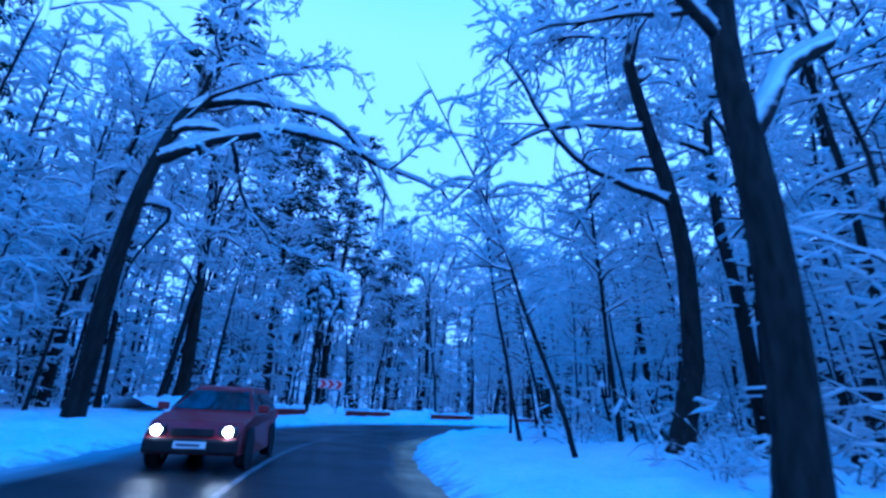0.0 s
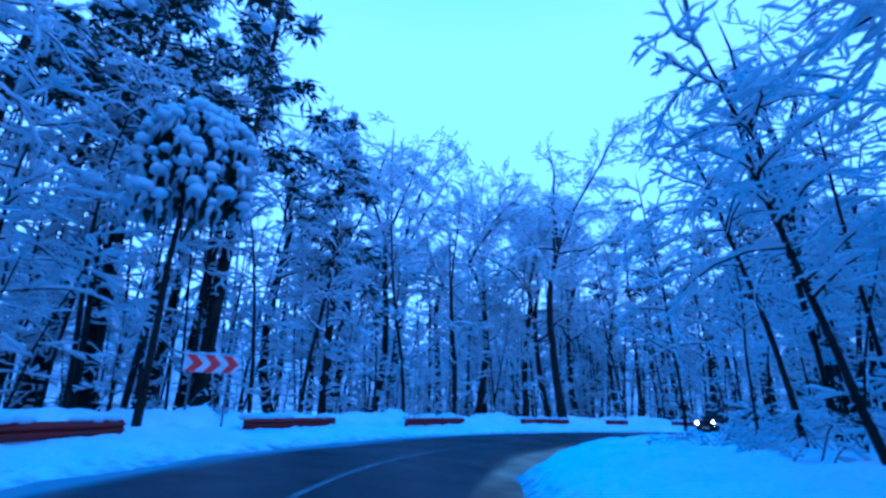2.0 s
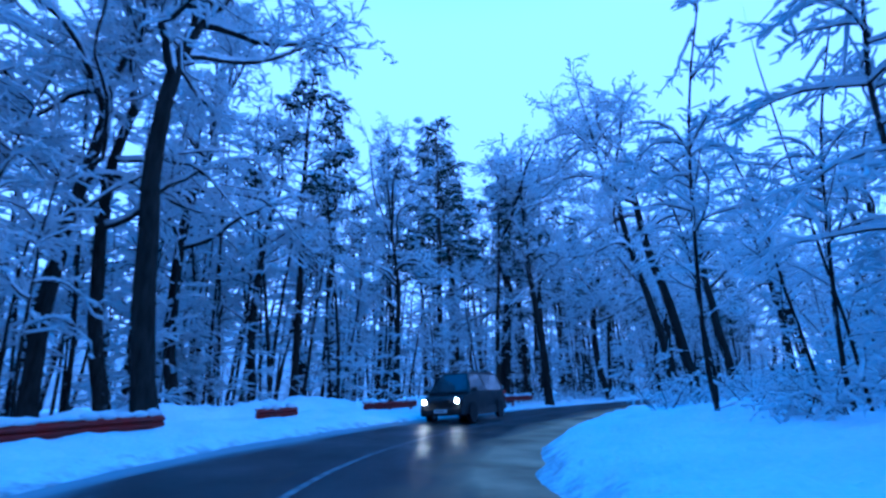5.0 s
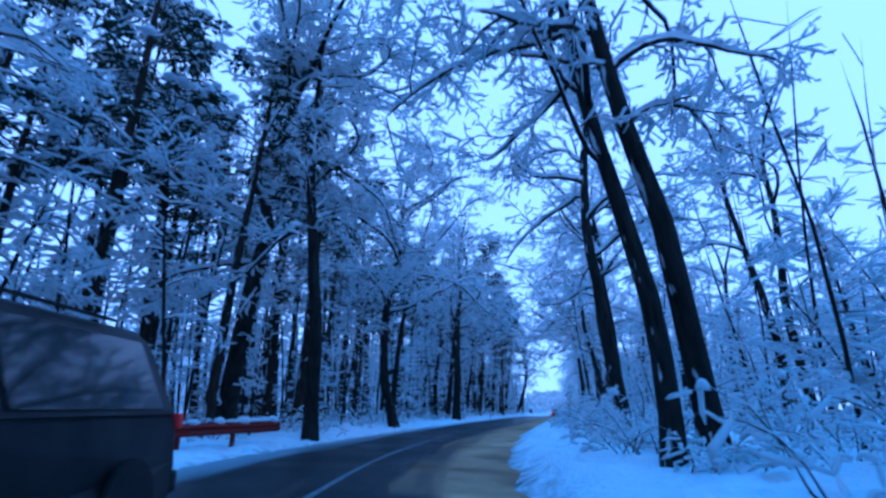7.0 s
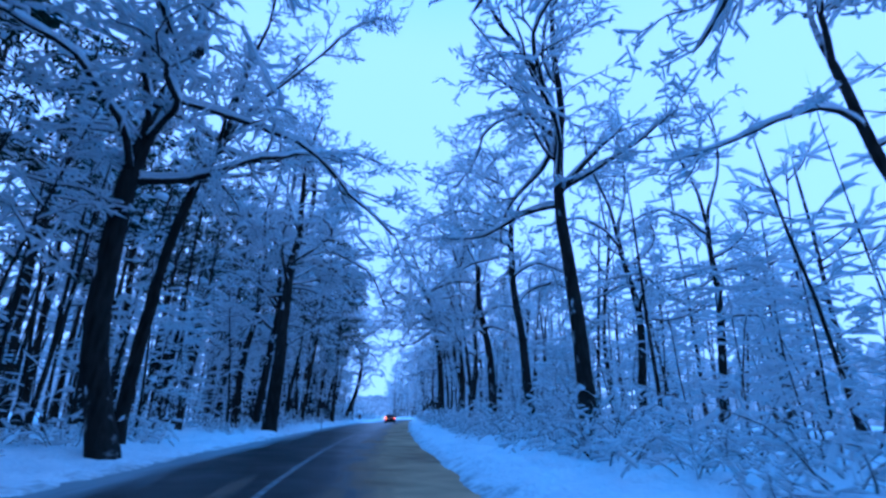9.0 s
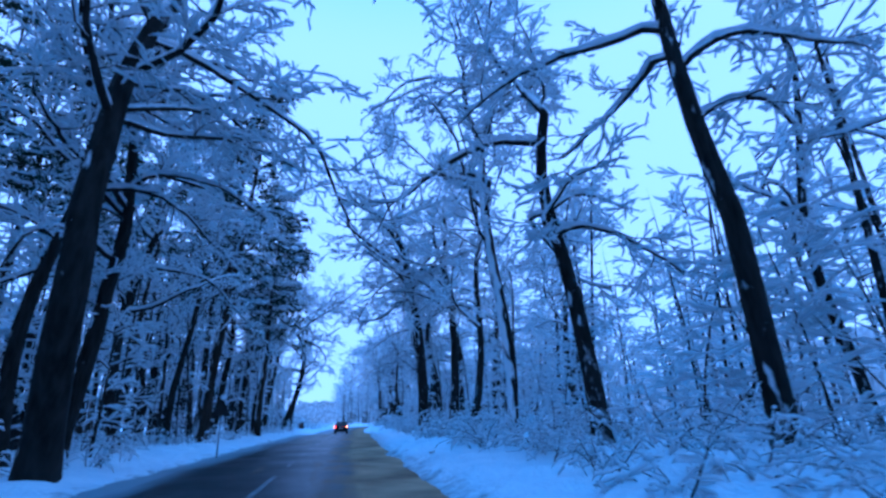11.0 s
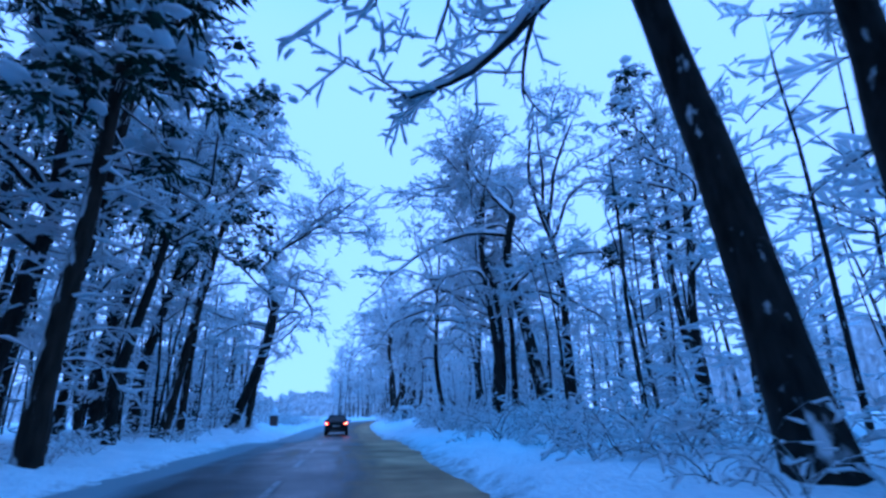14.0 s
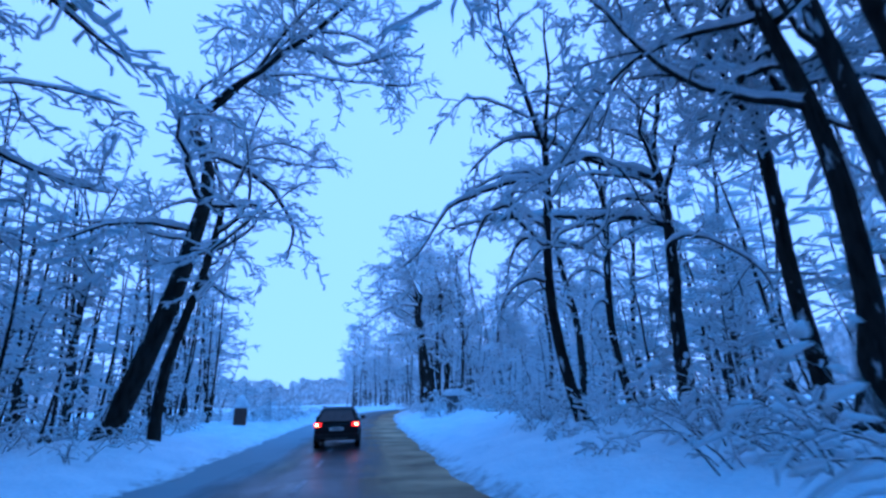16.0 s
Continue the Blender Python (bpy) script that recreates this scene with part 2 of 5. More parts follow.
MAT_RAIL = paint("red_rail_paint", (0.17, 0.012, 0.009), 0.7, 0.0, 0.5, (0.06, 0.035, 0.03), 3)
MAT_POST = paint("galvanised_post", (0.20, 0.20, 0.21), 0.5, 0.6, 0.4)
MAT_WHITE = paint("sign_white", (0.85, 0.80, 0.78), 0.4, 0, 0.2)
MAT_RED = paint("sign_red", (0.80, 0.02, 0.02), 0.4, 0, 0.25)
MAT_LINE = paint("worn_road_line", (0.24, 0.24, 0.24), 0.5, 0, 0.9, (0.04, 0.04, 0.04), 5)
MAT_BLACK_CAR = paint("black_car_paint", (0.003, 0.003, 0.0033), 0.5, 0.0, 0.4, (0.02, 0.017, 0.014), 2)
MAT_RED_CAR = paint("red_car_paint", (0.18, 0.009, 0.012), 0.3, 0.0, 0.3, (0.08, 0.06, 0.05), 2)
MAT_GREY_CAR = paint("dark_grey_van_paint", (0.007, 0.0075, 0.008), 0.4, 0.0, 0.4, (0.06, 0.05, 0.045), 2)
MAT_PLASTIC = paint("black_plastic", (0.012, 0.012, 0.012), 0.6)
MAT_TYRE = paint("tyre_rubber", (0.015, 0.015, 0.015), 0.85)
MAT_RIM = paint("dirty_alloy", (0.22, 0.22, 0.22), 0.4, 0.8, 0.5)
MAT_CARGLASS = paint("dark_car_glass", (0.01, 0.012, 0.014), 0.06)
MAT_PLATE = paint("plate_white", (0.85, 0.85, 0.8), 0.5)
MAT_PLATE_BAR = paint("plate_bar", (0.12, 0.12, 0.13), 0.5)
for dull in (MAT_BLACK_CAR, MAT_GREY_CAR, MAT_RED_CAR, MAT_RAIL, MAT_PLASTIC, MAT_TYRE):
    # salt and road dirt take the shine off
    dull.node_tree.nodes["Principled BSDF"].inputs["Specular IOR Level"].default_value = 0.2
MAT_TAIL = glow("tail_light_on", (1.0, 0.012, 0.004), 5.0)
MAT_TAIL_CORE = glow("tail_light_core", (1.0, 0.22, 0.05), 40.0)
MAT_HEAD = glow("headlight_on", (1.0, 0.85, 0.55), 90.0)
MAT_BRICK = paint("dark_brick", (0.10, 0.05, 0.04), 0.9, 0, 0.4, scale=9)
MAT_JOINT = paint("mortar", (0.16, 0.15, 0.14), 0.95)
MAT_CABINET = paint("grey_cabinet", (0.10, 0.11, 0.12), 0.6, 0, 0.5)


# ---- mesh helpers ----
def mesh_object(name, mesh, mats, parent=None, label=""):
    ob = new(name, mesh)
    for mt in mats if isinstance(mats, (list, tuple)) else [mats]:
        if mt.name not in [m.name for m in mesh.materials]:
            mesh.materials.append(mt)
    if parent:
        ob.parent = parent
    if label:
        ob["label"] = label
    return ob


def part(name, bm, mat, parent, label="", smooth=False):
    me = bpy.data.meshes.new(name)
    bm.normal_update()
    bm.to_mesh(me)
    bm.free()
    if smooth:
        me.shade_smooth()
    return mesh_object(name, me, mat, parent, label)


def box(cx, cy, cz, sx, sy, sz, bevel=0.0, rot=None):
    bm = bmesh.new()
    bmesh.ops.create_cube(bm, size=1)
    bmesh.ops.scale(bm, vec=(sx, sy, sz), verts=bm.verts)
    if bevel:
        bmesh.ops.bevel(bm, geom=bm.edges[:], offset=bevel, segments=2, affect="EDGES", profile=0.6)
    if rot:
        bmesh.ops.rotate(bm, matrix=rot, verts=bm.verts)
    bmesh.ops.translate(bm, vec=(cx, cy, cz), verts=bm.verts)
    return bm


def prism(profile, half, bevel=0.0):
    """A closed outline in the y, z plane, drawn out to +-half in x."""
    bm = bmesh.new()
    a = [bm.verts.new((-half, y, z)) for y, z in profile]
    b = [bm.verts.new((half, y, z)) for y, z in profile]
    bm.faces.new(a[::-1])
    bm.faces.new(b)
    k = len(profile)
    for i in range(k):
        bm.faces.new((a[i], a[(i + 1) % k], b[(i + 1) % k], b[i]))
    bmesh.ops.recalc_face_normals(bm, faces=bm.faces)
    if bevel:
        bmesh.ops.bevel(bm, geom=bm.edges[:], offset=bevel, segments=2, affect="EDGES", profile=0.6)
    return bm


def empty(name, m, label, category, group=""):
    ob = new(name)
    ob.empty_display_size = 0.2
    ob.matrix_basis = m
    return tagged(ob, label, category, group)


class Geo:
    """Vertices and faces that grow tube by tube."""

    def __init__(self):
        self.v, self.f = [], []

    def tube(self, pts, rad, n, lift=0.0, squash=1.0, closed=True):
        pts = [Vector(p) for p in pts]
        start = len(self.v)
        k = len(pts)
        side = None
        for i, p in enumerate(pts):
            t = (pts[min(i + 1, k - 1)] - pts[max(i - 1, 0)])
            t.normalize()
            if side is None:
                side = t.cross(Vector((0, 0, 1)))
                if side.length < 0.05:
                    side = Vector((1, 0, 0))
            side = side - t * side.dot(t)
            side.normalize()
            up = side.cross(t)
            last = closed and i == k - 1
            if last:
                self.v.append((p.x, p.y, p.z + lift * rad[i]))
                break
            for j in range(n):
                a = 2 * math.pi * j / n + 0.5
                q = p + (side * math.cos(a) + up * (math.sin(a) * squash)) * rad[i]
                self.v.append((q.x, q.y, q.z + lift * rad[i]))
        rings = k - 1 if closed else k
        for i in range(rings - 1):
            for j in range(n):
                a, b = start + i * n + j, start + i * n + (j + 1) % n
                self.f.append((a, b, b + n, a + n))
        if closed:
            tip, r0 = start + rings * n, start + (rings - 1) * n
            for j in range(n):
                self.f.append((r0 + j, r0 + (j + 1) % n, tip))

    def lump(self, c, rx, ry, rz, n=6, rng=random):
        """A small uneven mound of snow."""
        start = len(self.v)
        for h, w in ((-0.35, 0.75), (0.1, 1.0), (0.65, 0.7)):
            for j in range(n):
                a = 2 * math.pi * j / n
                k = w * rng.uniform(0.75, 1.2)
                self.v.append((c[0] + math.cos(a) * rx * k, c[1] + math.sin(a) * ry * k, c[2] + rz * (h + rng.uniform(-0.12, 0.12))))
        self.v.append((c[0], c[1], c[2] + rz))
        for i in range(2):
            for j in range(n):
                a, b = start + i * n + j, start + i * n + (j + 1) % n
                self.f.append((a, b, b + n, a + n))
        for j in range(n):
            self.f.append((start + 2 * n + j, start + 2 * n + (j + 1) % n, start + 3 * n))
        self.f.append(tuple(start + j for j in range(n))[::-1])

    def puff(self, c, way, long, wide, rng):
        """A soft clump of snow round a twig's end."""
        side = way.cross(Vector((rng.gauss(0, 0.3), rng.gauss(0, 0.3), 1)))
        side.normalize()
        up = side.cross(way)
        start = len(self.v)
        for s in (-1, 1):
            q = c + way * (s * long * rng.uniform(0.8, 1.2))
            self.v.append((q.x, q.y, q.z - wide * 0.25))
        for j in range(3):
            a = 2.1 * j + rng.uniform(-0.4, 0.4)
            q = c + way * (long * rng.uniform(-0.35, 0.35)) + (side * (math.cos(a) * 1.1) + up * (math.sin(a) * 0.9)) * (wide * rng.uniform(0.8, 1.25))
            self.v.append((q.x, q.y, q.z))
        for j in range(3):
            a, b = start + 2 + j, start + 2 + (j + 1) % 3
            self.f.append((start + 1, a, b))
            self.f.append((start, b, a))

    def spindle(self, a, b, wide, rng, sag=0.0):
        """A bent twig in its roll of snow, thin at both ends."""
        way = b - a
        side = way.cross(Vector((rng.gauss(0, 0.3), rng.gauss(0, 0.3), 1)))
        side.normalize()
        up = side.cross(way)
        up.normalize()
        long = way.length
        m = a.lerp(b, rng.uniform(0.22, 0.5)) + side * (rng.uniform(-0.2, 0.2) * long) + up * (rng.uniform(-0.1, 0.16) * long)
        start = len(self.v)
        self.v.append((a.x, a.y, a.z))
        self.v.append((b.x, b.y, b.z - sag * long))
        for j in range(3):
            t = 2.094 * j + 0.5236
            q = m + (side * math.cos(t) + up * math.sin(t)) * wide
            self.v.append((q.x, q.y, q.z))
        for j in range(3):
            p, q = start + 2 + j, start + 2 + (j + 1) % 3
            self.f.append((start + 1, p, q))
            self.f.append((start, q, p))

    def roll(self, a, b, wide, rng, sag=0.0):
        """A crooked twig inside its blunt roll of snow."""
        way = b - a
        side = way.cross(Vector((rng.gauss(0, 0.3), rng.gauss(0, 0.3), 1)))
        side.normalize()
        up = side.cross(way)
        up.normalize()
        long = way.length
        start = len(self.v)
        turn = rng.random()
        for u, w in ((0.0, rng.uniform(0.6, 0.95)), (rng.uniform(0.6, 0.85), rng.uniform(0.7, 1.15))):
            m = a.lerp(b, u)
            if u:
                m = m + side * (rng.uniform(-0.16, 0.16) * long) + up * (rng.uniform(-0.08, 0.16) * long)
            for j in range(3):
                t = 2.094 * j + turn
                q = m + (side * math.cos(t) + up * math.sin(t)) * (wide * w)
                self.v.append((q.x, q.y, q.z - sag * long * u * u))
        self.v.append((b.x, b.y, b.z - sag * long))
        for j in range(3):
            p, q = start + j, start + (j + 1) % 3
            self.f.append((p, q, q + 3, p + 3))
            self.f.append((p + 3, q + 3, start + 6))

    def mesh(self, name, mat, smooth=True):
        me = bpy.data.meshes.new(name)
        me.from_pydata(self.v, [], self.f)
        me.materials.append(mat)
        if smooth:
            me.shade_smooth()
        me.update()
        return me


# ---- the road's line: x, y of its middle; it bends to the right, then runs straight ----
MIDDLE = [(14.0, -80.0), (6.6, -40.0), (2.8, -20.0), (-1.1, 0.2), (-2.05, 5.2), (-2.95, 9.8), (-3.6, 14.0), (-3.85, 18.2), (-3.8, 22.3), (-3.2, 26.3), (-2.2, 30.2), (-0.5, 34.1),
          (1.5, 37.6), (4.1, 40.95), (7.3, 44.0), (11.5, 47.0), (16.5, 49.2), (22.1, 50.6), (28.3, 51.8), (34.4, 52.5), (44.0, 52.75), (53.6, 52.45), (65.2, 51.7), (80.3, 50.5),
          (94.0, 49.2), (106.0, 48.0), (122.0, 46.5), (150.0, 43.6), (176.0, 39.4), (200.0, 31.5), (220.0, 18.0), (238.0, -2.0), (258.0, -28.0)]


def spline(points, step):
    """Points every step or so along a smooth line through the given ones."""
    out = []
    for i in range(len(points) - 1):
        p = [Vector(points[min(max(k, 0), len(points) - 1)]) for k in (i - 1, i, i + 1, i + 2)]
        span = (p[2] - p[1]).length
        m1 = (p[2] - p[0]) * (span / max((p[2] - p[0]).length, 1e-6))
        m2 = (p[3] - p[1]) * (span / max((p[3] - p[1]).length, 1e-6))
        k = max(2, int(span / step))
        for j in range(k):
            s = j / k
            out.append(p[1] * (2 * s**3 - 3 * s**2 + 1) + m1 * (s**3 - 2 * s**2 + s) + p[2] * (3 * s**2 - 2 * s**3) + m2 * (s**3 - s**2))
    out.append(Vector(points[-1]))
    return np.array([(q.x, q.y) for q in out])


LINE = spline(MIDDLE, 0.6)
TANGENT = np.gradient(LINE, axis=0)
TANGENT /= np.linalg.norm(TANGENT, axis=1)[:, None]
LEFTWARD = np.stack([-TANGENT[:, 1], TANGENT[:, 0]], 1)
ALONG = np.r_[0, np.cumsum(np.linalg.norm(np.diff(LINE, axis=0), axis=1))]


def road_frame(xy):
    """Metres along the road, and metres to the left of its middle, for places in plan."""
    xy = np.asarray(xy, float).reshape(-1, 2)
    near = np.empty(len(xy), int)
    for i in range(0, len(xy), 4000):
        d = ((xy[i : i + 4000, None] - LINE[None]) ** 2).sum(-1)
        near[i : i + 4000] = d.argmin(1)
    off = xy - LINE[near]
    lateral = (off * LEFTWARD[near]).sum(1)
    dist = np.linalg.norm(off, axis=1) * np.sign(lateral + 1e-9)
    return ALONG[near], dist


def on_road(along, left):
    i = int(np.searchsorted(ALONG, along).clip(1, len(ALONG) - 1))
    k = (along - ALONG[i - 1]) / (ALONG[i] - ALONG[i - 1])
    p, q = LINE[i - 1] * (1 - k) + LINE[i] * k, LEFTWARD[i - 1] * (1 - k) + LEFTWARD[i] * k
    return float(p[0] + q[0] * left), float(p[1] + q[1] * left), math.degrees(math.atan2(TANGENT[i][1], TANGENT[i][0]))


S_BEND = road_frame([(-3.8, 22.3), (28.3, 51.8)])[0]


def bank(s):
    """How much the bend lifts its outer side, in metres a metre."""
    return 0.04 * np.clip((s - S_BEND[0] + 18) / 18, 0, 1) * np.clip((S_BEND[1] + 12 - s) / 18, 0, 1)


S_DIP = road_frame([(108.0, 47.8), (121.0, 46.6)])[0]


def dip(s):
    """The road sinks a little where the straight ends."""
    u = np.clip((s - S_DIP[0]) / (S_DIP[1] - S_DIP[0]), 0, 1)
    return -0.4 * u * u * (3 - 2 * u)


def rough_ground(x, y, size, seed=0.0):
    return noise.noise(Vector((x / size, y / size, seed)))


def verge_height(s, d, x, y):
    """The snow beside the road: a ploughed ridge at the asphalt's edge, then the uneven forest floor."""
    a = abs(d)
    base = float(bank(s)) * min(max(d, -3.5), 6.0) + float(dip(s)) * (1 - min(max((a - 3.6) / 3.0, 0.0), 1.0))
    edge = 3.05 + 0.30 * rough_ground(x, y, 2.2, 3.0)
    rise = min(max((a - edge) / 1.1, 0.0), 1.0)
    rise = rise * rise * (3 - 2 * rise)
    bend = float(bank(s)) / 0.04
    top = (0.16 + 0.06 * bend) if d > 0 else (0.30 + 0.18 * bend)
    z = base - 0.07 + rise * top + rise * 0.14 * rough_ground(x, y, 0.9, 1.0) + rise * 0.10 * rough_ground(x, y, 0.35, 9.0)
    if d < 0:
        z += 0.35 * min(max((a - 4.0) / 4.0, 0.0), 1.0)
    else:
        z += (0.12 + 0.05 * bend) * min(max((a - 4.2) / 1.4, 0.0), 1.0)
    z += 0.22 * rough_ground(x, y, 5.0, 2.0) * min(max((a - 4.0) / 3.0, 0.0), 1.0)
    return z


def floor_height(x, y):
    s, d = road_frame([(x, y)])
    return verge_height(float(s[0]), float(d[0]), x, y)


def strip(name, s0, s1, ds, lefts, height, mat, uv=False):
    """A strip that follows the road: columns at the given metres left of its middle."""
    n = int((s1 - s0) / ds) + 1
    v, f, uvs = [], [], []
    for i in range(n):
        s = s0 + i * ds
        for d in lefts:
            x, y, _ = on_road(s, d)
            v.append((x, y, height(s, d, x, y)))
            uvs.append((d, s))
    k = len(lefts)
    for i in range(n - 1):
        for j in range(k - 1):
            a = i * k + j
            f.append((a, a + k, a + k + 1, a + 1) if lefts[0] > lefts[-1] else (a, a + 1, a + k + 1, a + k))
    me = bpy.data.meshes.new(name)
    me.from_pydata(v, [], f)
    if uv:
        layer = me.uv_layers.new(name="across_along")
        idx = np.empty(len(me.loops), int)
        me.loops.foreach_get("vertex_index", idx)
        layer.data.foreach_set("uv", np.array(uvs, float)[idx].ravel())
    me.shade_smooth()
    ob = mesh_object(name, me, mat)
    return ob


S_END = float(ALONG[-1])
S_FINE = float(road_frame([(172.0, 40.2)])[0][0])
road = strip("road", 0.0, S_END - 2, 1.0, [-3.6, -2.4, -1.2, 0.0, 1.2, 2.4, 3.6], lambda s, d, x, y: float(bank(s)) * d + float(dip(s)) - 0.02 * (d / 3.3) ** 2, MAT_ROAD, uv=True)
tagged(road, "wet dark asphalt road with brown slush at its edges", "road", kind="structure")
OUT = [2.7, 2.95, 3.2, 3.45, 3.7, 3.95, 4.2, 4.5, 4.8, 5.2, 5.6, 6.1, 6.6, 7.2, 7.9, 8.6, 9.4]
for side in (1, -1):
    verge = strip("verge", 60.0, S_FINE, 0.3, [side * d for d in OUT], verge_height, MAT_VERGE, uv=True)
    tagged(verge, "ploughed white snow verge along the road", "snow", kind="structure")
    far_verge = strip("verge", S_FINE - 0.3, S_END - 2, 2.0, [side * d for d in OUT[::2]], verge_height, MAT_VERGE, uv=True)
    tagged(far_verge, "white snow verge along the far road", "snow", kind="structure")


def build_ground():
    xs = np.r_[-2500, -1500, -900, -500, -300, -200, -140, -100, -75, np.arange(-60, 190, 2.5), 200, 215, 235, 260, 300, 350, 420, 520, 700, 1000, 1600, 2500]
    ys = np.r_[-2500, -1500, -900, -500, -300, -200, -140, -100, -75, np.arange(-60, 130, 2.5), 140, 155, 175, 200, 240, 300, 400, 600, 1000, 1600, 2500]
    gx, gy = np.meshgrid(xs, ys, indexing="ij")
    pts = np.stack([gx.ravel(), gy.ravel()], 1)
    s, d = road_frame(pts)
    v = []
    for (x, y), si, di in zip(pts, s, d):
        a = abs(di)
        z = verge_height(si, di, x, y) if a < 60 else 0.3
        if a < 8.6:
            z -= 0.9
        v.append((x, y, z - 0.05))
    k = len(ys)
    f = [(i * k + j, (i + 1) * k + j, (i + 1) * k + j + 1, i * k + j + 1) for i in range(len(xs) - 1) for j in range(k - 1)]
    me = bpy.data.meshes.new("ground")
    me.from_pydata(v, [], f)
    me.shade_smooth()
    tagged(mesh_object("ground", me, MAT_GROUND), "snow-covered forest floor", "ground", kind="structure")


build_ground()


def road_lines():
    """The worn middle line, in dashes of paint 4 mm thick."""
    for s in np.arange(60, S_FINE, 4.5):
        solid = 72 < s < 190
        ln = 4.5 if solid else 2.2
        me_s = strip("road_line", s, s + ln, 0.5, [0.06, -0.06], lambda a, d, x, y: float(bank(a)) * d + float(dip(a)) + 0.006, MAT_LINE)
        tagged(me_s, "worn white line on the middle of the wet road", "road marking", kind="structure")


road_lines()


# ---- trees ----
def bend_line(rng, start, way, length, segs, wander, droop=0.0, rise=0.0, curl=0.0):
    """A wandering line: gnarled by wander, swung in long bends by curl, pulled down by droop or turned up by rise."""
    pts = [Vector(start)]
    w = Vector(way).normalized()
    step = length / segs
    swing = Vector((rng.gauss(0, curl), rng.gauss(0, curl), rng.gauss(0, curl * 0.7)))
    for i in range(segs):
        if curl:
            swing = swing * 0.55 + Vector((rng.gauss(0, curl), rng.gauss(0, curl), rng.gauss(0, curl * 0.8)))
        w = w + swing + Vector((rng.gauss(0, wander), rng.gauss(0, wander), rng.gauss(0, wander * 0.8) + (rise - droop) * (i + 1) / segs))
        w.normalize()
        pts.append(pts[-1] + w * step)
    return pts


def at_line(pts, u):
    x = u * (len(pts) - 1)
    i = min(int(x), len(pts) - 2)
    return pts[i].lerp(pts[i + 1], x - i), (pts[i + 1] - pts[i]).normalized()


def fan(rng, t, angle):
    """A way that leaves the way t by the angle, to any side."""
    side = t.cross(Vector((rng.gauss(0, 1), rng.gauss(0, 1), rng.gauss(0, 1))))
    side.normalize()
    return t * math.cos(angle) + side * math.sin(angle)


def taper(a, b, k):
    return [a + (b - a) * i / (k - 1) for i in range(k)]


class TreeGeo:
    def __init__(self):
        self.trunk, self.limbs, self.snow, self.twigs, self.needles = Geo(), Geo(), Geo(), Geo(), Geo()

    def parts(self, bark):
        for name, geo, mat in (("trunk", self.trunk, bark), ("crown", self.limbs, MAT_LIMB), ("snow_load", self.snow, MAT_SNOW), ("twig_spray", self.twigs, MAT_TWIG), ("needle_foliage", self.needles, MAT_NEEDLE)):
            if geo.v:
                yield name, geo.mesh(name, mat)


def spray(tg, rng, p, way, length, radius, subs, droop=0.25, level=0.75):
    """A twig under a roll of snow, with short crooked side twigs to both hands."""
    way = Vector(way).normalized()
    way.z *= level
    way.normalize()
    side = way.cross(Vector((rng.gauss(0, 0.4), rng.gauss(0, 0.4), 1)))
    side.normalize()
    bend = side * rng.uniform(-0.2, 0.2) + Vector((0, 0, rng.uniform(-0.1, 0.2)))
    mid = p + (way + bend) * length * 0.6
    tip = mid + (way - bend) * length * 0.6
    tip.z -= length * droop * rng.uniform(0.2, 0.8)
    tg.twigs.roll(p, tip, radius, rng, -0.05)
    hand = rng.choice((-1, 1))
    for k in range(subs):
        u = (k + 0.2 + 0.7 * rng.random()) / (subs + 0.2)
        q = p.lerp(tip, u)
        hand = -hand
        w = way * rng.uniform(0.2, 1.0) + side * (hand * rng.uniform(0.4, 1.0))
        w.z += rng.uniform(-0.4, 0.55)
        w.normalize()
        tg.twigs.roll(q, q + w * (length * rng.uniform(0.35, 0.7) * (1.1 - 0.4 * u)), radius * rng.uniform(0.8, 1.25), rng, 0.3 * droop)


def snow_ridge(tg, pts, rad, n=4, deep=0.045):
    """Snow lying along the upper side of a branch, thinner where it steepens."""
    r = []
    for i in range(len(pts)):
        t = pts[min(i + 1, len(pts) - 1)] - pts[max(i - 1, 0)]
        flat = math.hypot(t.x, t.y) / max(t.length, 1e-6)
        r.append((rad[i] * 0.95 + deep) * (0.2 + 0.8 * flat**2) * (1.0 + 0.25 * math.sin(i * 2.3 + pts[0].x * 7)))
    tg.snow.tube([p + Vector((0, 0, rad[i] * 0.55 + r[i] * 0.45)) for i, p in enumerate(pts)], r, n)


